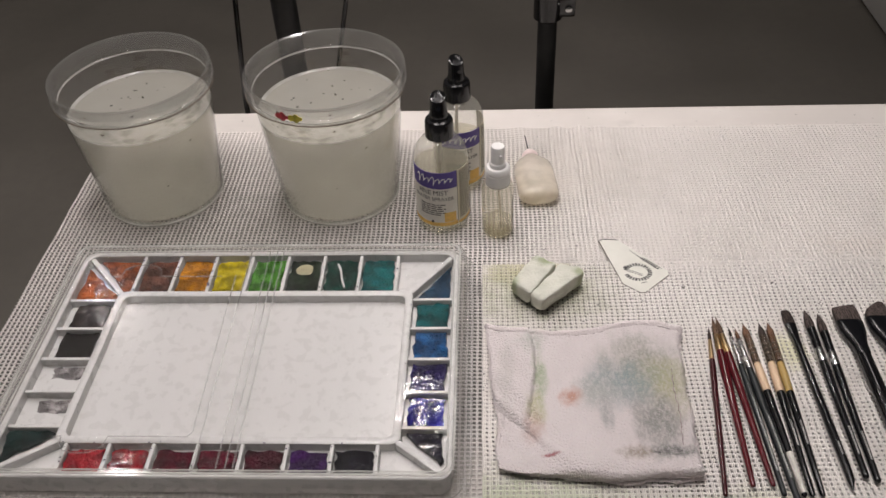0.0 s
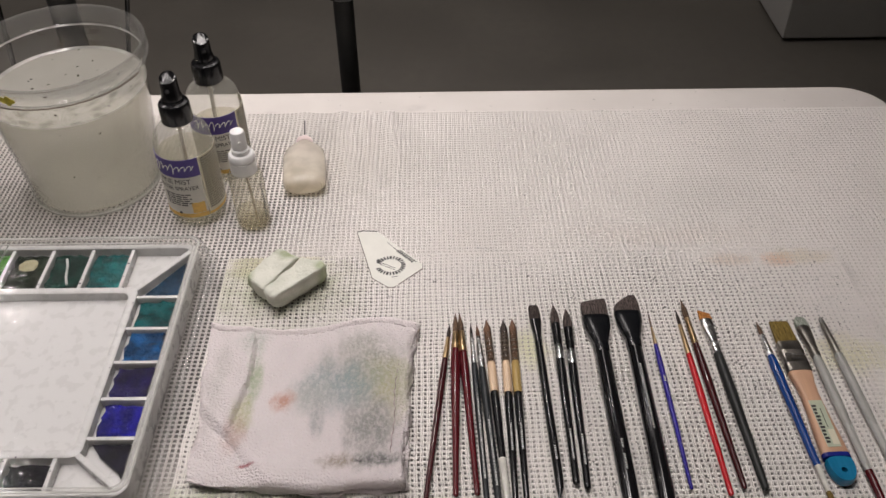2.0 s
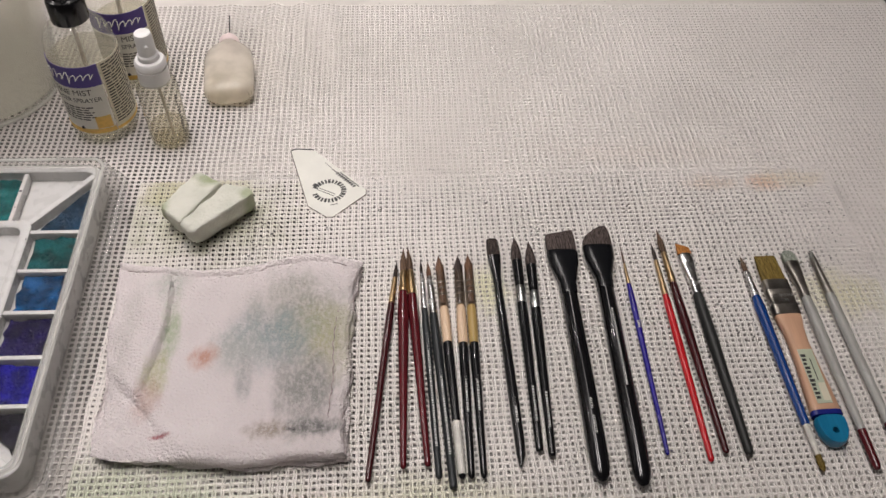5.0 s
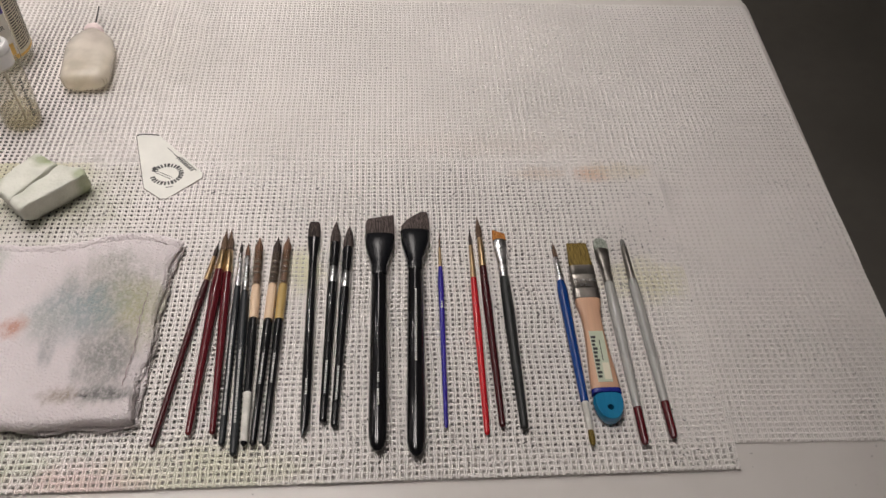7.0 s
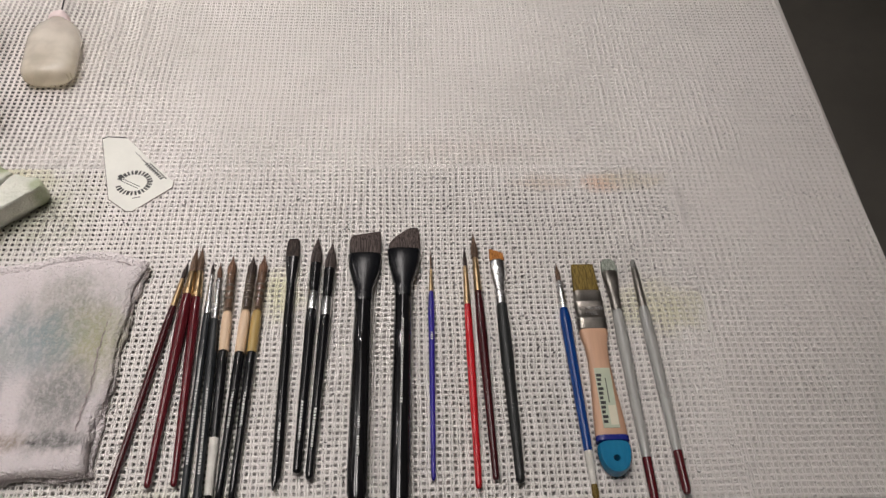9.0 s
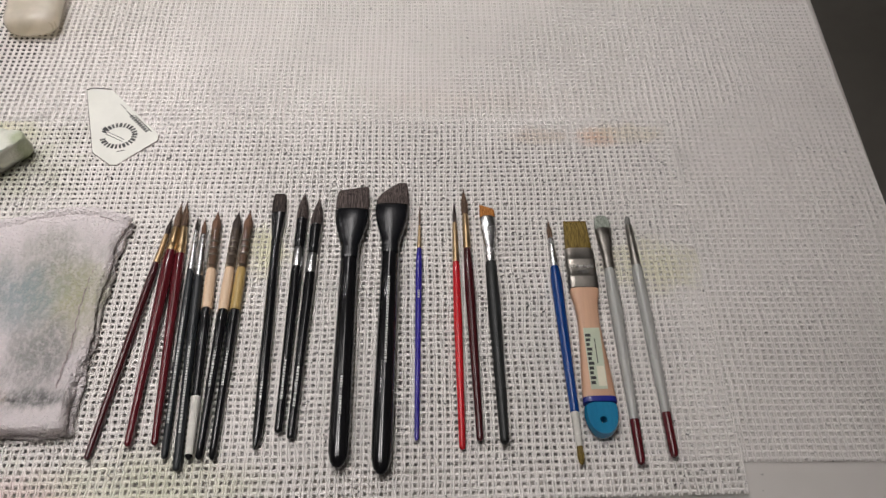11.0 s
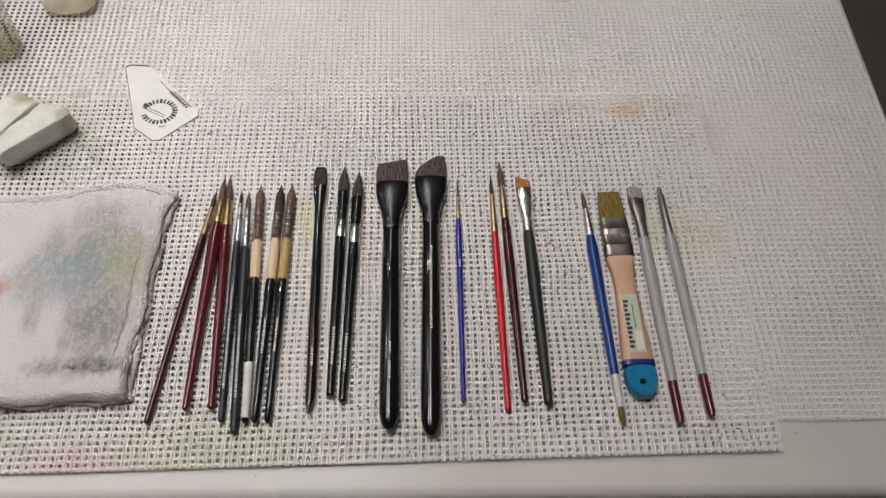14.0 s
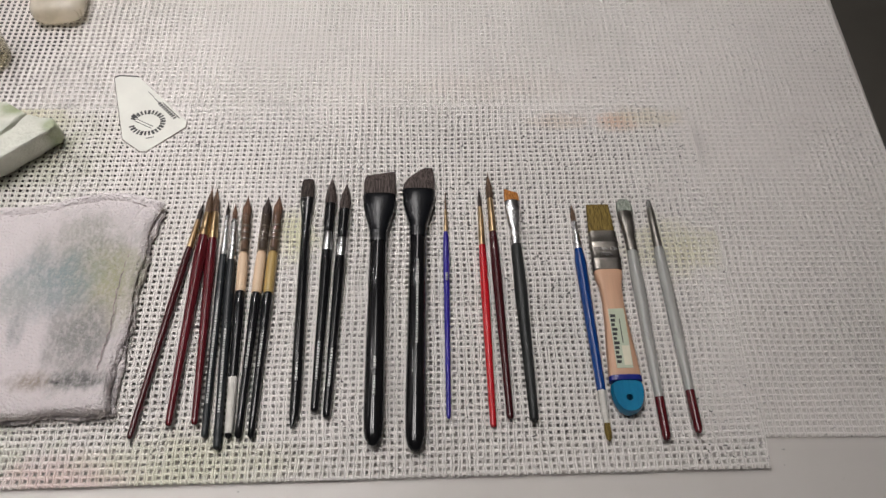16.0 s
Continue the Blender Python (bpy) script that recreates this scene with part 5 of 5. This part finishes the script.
simple_round((0.081, -0.082), (0.060, -0.265), "dark maroon round brush with gold ferrule", M_HAIRBLACK, 0.017, 0.0016, M_GOLD, 0.0413, 0.0017, 0.0024, M_DARKMAROON, 0.0030, 0.0021)
simple_round((0.086, -0.070), (0.083, -0.257), "maroon round brush with gold ferrule", M_HAIRBROWN, 0.024, 0.0026, M_GOLD, 0.044, 0.0027, 0.0036, M_MAROON, 0.0043, 0.0022)
simple_round((0.0895, -0.069), (0.099, -0.256), "maroon round brush with gold ferrule", M_HAIRBROWN, 0.024, 0.0025, M_GOLD, 0.0472, 0.0027, 0.0034, M_MAROON, 0.0038, 0.0022)
simple_round((0.099, -0.082), (0.106, -0.264), "slim matte slate-grey round brush, silver ferrule", M_HAIRBLACK, 0.013, 0.0012, M_SILVER, 0.047, 0.0014, 0.0023, M_SLATE, 0.0028, 0.0022, ((0.07, 0.16, 0.0026),), where=0.2)
simple_round((0.1045, -0.084), (0.115, -0.272), "matte slate-grey round brush with silver ferrule", M_HAIRRUST, 0.015, 0.0018, M_SILVER, 0.0502, 0.0019, 0.0029, M_SLATE, 0.0035, 0.0026, ((0.075, 0.165, 0.0031),), where=0.2)


def quill(tip, end, label, hair_mat, wood, w0, w1, sleeve_note, tail_label=False):
    """A mop with a clear quill bound over wood, above a black handle."""
    L = math.dist(tip, end)
    ex = [("wood_grip", wood, [(w0 - 0.001, 0.0028, 0.0028), (w0 + 0.002, 0.0034, 0.0034), (w0 + 0.012, 0.0037, 0.0037), (w1, 0.0035, 0.0035)], sleeve_note)]
    if tail_label:
        ex.append(("sticker", M_WHITELAC, [(0.146, 0.00295, 0.00295), (0.1462, 0.0031, 0.0031), (0.184, 0.0026, 0.0026), (0.1842, 0.0022, 0.0022)], "white wrapped sticker"))
    for k in range(3):
        x = 0.027 + k * 0.0055
        ex.append(("binding_wire", M_DULLSILVER, [(x, 0.0030, 0.0030), (x + 0.0003, 0.0034, 0.0034), (x + 0.0011, 0.0034, 0.0034), (x + 0.0014, 0.0030, 0.0030)], ""))
    ex.append(("hair_root", hair_mat, [(0.018, 0.0030, 0.0030), (0.026, 0.0026, 0.0026), (w0 - 0.004, 0.0022, 0.0022)], ""))
    return brush(tip, end, label, hair_mat, round_hair(0.019, 0.0033), (M_QUILL, [(0.0175, 0.0034, 0.0034), (0.026, 0.0036, 0.0036), (w0, 0.0036, 0.0036)]),
                 (M_BLACKLAC, [(w1, 0.0032, 0.0032), (w1 + 0.002, 0.0036, 0.0036), (w1 + 0.02, 0.0034, 0.0034), (L - 0.03, 0.0026, 0.0026), (L - 0.002, 0.0022, 0.0022), (L, 0.0008, 0.0008)]), "round", ((0.1, 0.14, 0.0031),) if not tail_label else (), ex)


quill((0.113, -0.078), (0.121, -0.265), "quill mop brush, pale wood grip, white sticker", M_HAIRRUST, M_PALEWOOD, 0.051, 0.082, "bare pale wood grip", True)
quill((0.128, -0.078), (0.127, -0.265), "quill mop brush with pale wood grip and black handle", M_HAIRBLACK, M_PALEWOOD, 0.050, 0.083, "bare pale wood grip")
quill((0.136, -0.077), (0.135, -0.265), "quill mop brush with yellowed wood grip and black handle", M_HAIRRUST, M_OLIVEWOOD, 0.051, 0.084, "yellowed wood grip")

brush((0.156, -0.062), (0.161, -0.259), "slim black flat brush with slanted handle tip", M_HAIRBLACK,
      [(0.0, 0.0034, 0.0006), (0.002, 0.0044, 0.0010), (0.010, 0.0050, 0.0020), (0.0185, 0.0050, 0.0026)],
      (M_BLACKLAC, [(0.018, 0.0052, 0.0028), (0.026, 0.0046, 0.0030), (0.040, 0.0031, 0.0031), (0.043, 0.0034, 0.0034), (0.046, 0.0031, 0.0031)]),
      (M_BLACKLAC, [(0.046, 0.0031, 0.0031), (0.07, 0.0034, 0.0034), (0.14, 0.0036, 0.0036), (0.178, 0.0034, 0.0034), (0.188, 0.0030, 0.0028, -0.0003), (0.1965, 0.0006, 0.0010, -0.0016)]), "flat", ((0.145, 0.165, 0.0034),))
for tip, end, L in (((0.174, -0.061), (0.173, -0.248), 0.187), ((0.185, -0.066), (0.181, -0.251), 0.186)):
    brush(tip, end, "black mop brush with silver band and dark hair", M_HAIRGREY, [(0.0, 0.0001, 0.0001), (0.004, 0.0013, 0.0013), (0.010, 0.0030, 0.0030), (0.018, 0.0042, 0.0042), (0.026, 0.0040, 0.0040)],
          (M_BLACKLAC, [(0.025, 0.0041, 0.0041), (0.027, 0.0042, 0.0042), (0.040, 0.0038, 0.0038), (0.042, 0.0041, 0.0041), (0.044, 0.0036, 0.0036), (0.050, 0.0036, 0.0036)]),
          (M_BLACKLAC, handle_st(0.065, L, 0.0037, 0.0039, 0.0026, 0.1)), "round", ((0.138, 0.166, 0.0031),),
          [("silver_band", M_SILVER, [(0.050, 0.0037, 0.0037), (0.0504, 0.0039, 0.0039), (0.0652, 0.0039, 0.0039), (0.0656, 0.0037, 0.0037)], "polished silver band")])


def wide_flat(tip, end, label, tips, marks):
    L = math.dist(tip, end)
    brush(tip, end, label, M_HAIRGREY, tips, (M_BLACKBLADE, [(0.021, 0.0118, 0.0036), (0.0225, 0.0122, 0.0042), (0.034, 0.0112, 0.0050), (0.046, 0.0082, 0.0056), (0.055, 0.0062, 0.0060), (0.058, 0.0066, 0.0066), (0.060, 0.0060, 0.0060), (0.062, 0.0064, 0.0064), (0.064, 0.0058, 0.0058)]),
          (M_BLACKLAC, [(0.063, 0.0058, 0.0058), (0.066, 0.0063, 0.0063), (0.12, 0.0064, 0.0064), (L - 0.045, 0.0066, 0.0066), (L - 0.025, 0.0066, 0.0060), (L - 0.010, 0.0062, 0.0045), (L - 0.004, 0.0048, 0.0030), (L - 0.001, 0.0028, 0.0018), (L, 0.0008, 0.0006)]), "flat", marks)


wide_flat((0.2095, -0.058), (0.211, -0.271), "broad black flat wash brush with dark hair", [(0.0012, 0.0104, 0.0008, 0.0006, -0.0020), (0.0035, 0.0113, 0.0015, 0.0003, -0.0014), (0.010, 0.0118, 0.0028), (0.0222, 0.0116, 0.0034)], ((0.155, 0.182, 0.0064),))
wide_flat((0.2385, -0.0535), (0.237, -0.275), "wide black angular brush with curved dark hair", [(0.0, 0.0028, 0.0006, 0.0070), (0.004, 0.0062, 0.0012, 0.0046), (0.010, 0.0098, 0.0020, 0.0018), (0.016, 0.0116, 0.0028, 0.0002), (0.0228, 0.0118, 0.0034)], ((0.085, 0.15, 0.0064),))

simple_round((0.258, -0.069), (0.258, -0.252), "thin royal blue liner brush", M_HAIRBROWN, 0.020, 0.0007, M_GOLD, 0.040, 0.0009, 0.0017, M_BLUELAC, 0.0024, 0.0015, ((0.0755, 0.082, 0.0022),))
simple_round((0.283, -0.068), (0.286, -0.258), "red round brush with brassy ferrule", M_HAIRBLACK, 0.019, 0.0015, M_GOLD, 0.053, 0.0017, 0.0024, M_RED, 0.0030, 0.0021, where=0.3)
simple_round((0.290, -0.055), (0.297, -0.253), "maroon round brush with pointed brown hair", M_HAIRBROWN, 0.024, 0.0026, M_GOLD, 0.0551, 0.0022, 0.0028, M_DARKMAROON, 0.0036, 0.0023, where=0.25)
brush((0.3065, -0.072), (0.312, -0.254), "matte dark green angled brush with golden bristles", M_HAIRGOLD, [(0.0015, 0.0050, 0.0006, 0.0, 0.0022), (0.005, 0.0054, 0.0012, 0.0, 0.001), (0.011, 0.0056, 0.0022)],
      (M_SILVER, [(0.0195, 0.0054, 0.0024), (0.030, 0.0044, 0.0030), (0.039, 0.0033, 0.0032), (0.041, 0.0037, 0.0037), (0.043, 0.0033, 0.0033), (0.045, 0.0037, 0.0037), (0.047, 0.0033, 0.0033), (0.050, 0.0034, 0.0034)]),
      (M_GREENBLACK, handle_st(0.050, 0.183, 0.0037, 0.0045, 0.0029, 0.28)), "flat", (),
      [("ferrule_sleeve", M_SILVER, [(0.0105, 0.0054, 0.0024), (0.011, 0.0057, 0.0026), (0.0195, 0.0055, 0.0027), (0.020, 0.0052, 0.0024)], "bright silver sleeve")])
# blue brush with a white tail and its own small bristle tip
simple_round((0.3505, -0.084), (0.358, -0.268), "pearl blue brush with white tail and second bristle tip", M_HAIRBROWN, 0.017, 0.0019, M_SILVER, 0.0411, 0.0021, 0.0030, M_BRIGHTBLUE, 0.0041, 0.0029,
             (), [("white_tail", M_WHITELAC, [(0.150, 0.0026, 0.0026), (0.1515, 0.0027, 0.0027), (0.173, 0.0019, 0.0019)], "worn white tail"),
                  ("tail_bristles", M_HAIROLIVE, [(0.172, 0.0019, 0.0019), (0.178, 0.0023, 0.0023), (0.182, 0.0018, 0.0018), (0.1842, 0.0004, 0.0004)], "short olive bristle tip")], 0.12, 0.1515)

# flat wash brush with a bare wood handle
tip, end = (0.3695, -0.086), (0.3735, -0.2505)
d = Vector((end[0] - tip[0], end[1] - tip[1], 0))
t = thing("paintbrush", Matrix.Translation((*tip, MAT2)) @ Matrix.Rotation(math.atan2(d.y, d.x), 4, "Z"), "flat wash brush, bare wood handle with turquoise end", "paintbrush", "laid-out paintbrushes")
H = 0.0045
part("bristles", stick([(0.0, 0.0082, 0.0008), (0.006, 0.0086, 0.0018), (0.026, 0.0092, 0.0032)], H, 28, 0.45), M_HAIROLIVE, t, "olive golden bristles")
fer = part("ferrule", stick([(0.025, 0.0094, 0.0034), (0.0254, 0.0098, 0.0038), (0.034, 0.0099, 0.0040), (0.0345, 0.0102, 0.0043), (0.036, 0.0102, 0.0043), (0.0365, 0.0099, 0.0040), (0.048, 0.0100, 0.0043), (0.0485, 0.0103, 0.0046), (0.050, 0.0103, 0.0046),
                             (0.0505, 0.0100, 0.0043), (0.0575, 0.0101, 0.0044), (0.058, 0.0097, 0.0040)], H, 28, 0.4), M_DULLSILVER, t, "dull silver stamped ferrule")
for word, x in (("STAINLESS", 0.0425), ("STEEL", 0.0470)):
    bm = text_bmesh(word, 0.0036)
    for v in bm.verts:
        v.co = Vector((x - v.co.y, v.co.x, H + 0.0044 + v.co.z))
    part("stamped_letters", bm, M_SILVER, fer, "bright stamped lettering", False)
part("handle", stick([(0.0575, 0.0098, 0.0040), (0.062, 0.0096, 0.0042), (0.070, 0.0078, 0.0044), (0.082, 0.0071, 0.0045), (0.100, 0.0078, 0.0045), (0.120, 0.0094, 0.0045), (0.1385, 0.0105, 0.0044)], H, 28, 0.55), M_WOOD, t, "bare beech wood")
part("navy_band", stick([(0.1384, 0.0105, 0.0044), (0.1386, 0.0107, 0.0046), (0.1420, 0.0108, 0.0046), (0.1422, 0.0106, 0.0044)], H, 28, 0.55), M_NAVY, t)
bm = bmesh.new()
hole, outer = [], []
n = 36
for k in range(n):
    a = 2 * math.pi * k / n
    hx, hy = 0.1545 + 0.0022 * math.cos(a), 0.0022 * math.sin(a)
    c, s = math.cos(a), math.sin(a)
    ox = 0.150 + (0.0146 if c > 0 else 0.0080) * math.copysign(abs(c) ** (0.8 if c > 0 else 0.35), c)
    oy = 0.0107 * math.copysign(abs(s) ** 0.8, s) * (1 if c < 0 else 1 - 0.18 * c)
    hole.append((hx, hy)), outer.append((ox, oy))
rings = [[(x, y, H - 0.0044) for x, y in hole], [(x, y, H - 0.0044) for x, y in [(ox * 0.93 + 0.0105, oy * 0.9) for ox, oy in outer]], [(x, y, H - 0.002) for x, y in outer], [(x, y, H + 0.002) for x, y in outer],
         [(x * 0.93 + 0.0105, y * 0.9, H + 0.0044) for x, y in outer], [(x, y, H + 0.0044) for x, y in hole], [(x, y, H - 0.0044) for x, y in hole]]
part("dipped_end", loft(rings, False), M_TURQ, t, "turquoise lacquered end with hanging hole")
st = part("sticker", box(0.090, -0.0052, H + 0.0042, 0.134, 0.0054, H + 0.0047), plain("pale_green_sticker", (0.5, 0.55, 0.42), 0.45, vary=0.08), t, "pale green paper sticker", False)
bm = bmesh.new()
for k in range(11):
    box(0.0945 + k * 0.0034, -0.0046, H + 0.0046, 0.0945 + k * 0.0034 + 0.0022, -0.0010 - (k % 3) * 0.0006, H + 0.0048, 0, bm)
box(0.098, 0.001, H + 0.0046, 0.116, 0.0016, H + 0.0048, 0, bm)
part("print_bars", bm, M_INK, st, smooth=False)
part("yellow_patch", box(0.118, 0.0, H + 0.0046, 0.132, 0.005, H + 0.0048), M_CREAM, st, smooth=False)

for tip, end, fe, mar, fl in (((0.389, -0.081), (0.394, -0.268), 0.046, 0.158, True), ((0.408, -0.081), (0.415, -0.263), 0.043, 0.1532, False)):
    L = math.dist(tip, end)
    hs = [(0.0, 0.0030, 0.0010), (0.003, 0.0052, 0.0018), (0.008, 0.0058, 0.0026), (0.0125, 0.0056, 0.0030)] if fl else [(0.0, 0.0008, 0.0008), (0.002, 0.0018, 0.0018), (0.009, 0.0023, 0.0023)]
    fs = [(0.012, 0.0056, 0.0032), (0.0124, 0.0059, 0.0034), (0.024, 0.0048, 0.0036), (fe - 0.010, 0.0035, 0.0035), (fe - 0.008, 0.0038, 0.0038), (fe - 0.006, 0.0034, 0.0034), (fe - 0.004, 0.0038, 0.0038), (fe, 0.0035, 0.0035)] if fl else crimped(0.008, fe, 0.0025, 0.0032)
    handle = [(fe, 0.0034, 0.0034), (fe + 0.003, 0.0038, 0.0038), (fe + 0.025, 0.0044 if fl else 0.0040, 0.0044 if fl else 0.0040), (fe + 0.06, 0.0038, 0.0038), (mar, 0.0029, 0.0029)]
    brush(tip, end, "grey-handled filbert brush with maroon dipped end" if fl else "grey-handled round brush with maroon dipped end", M_HAIRGREENGREY if fl else M_HAIRGREY2, hs, (M_DULLSILVER, fs), (M_GREYLAC, handle), "flat" if fl else "round", (),
          [("dipped_end", M_MAROON, [(mar - 0.0002, 0.0028, 0.0028), (mar, 0.0031, 0.0031), (L - 0.004, 0.0029, 0.0029), (L - 0.001, 0.0022, 0.0022), (L, 0.0008, 0.0008)], "maroon dipped end")])
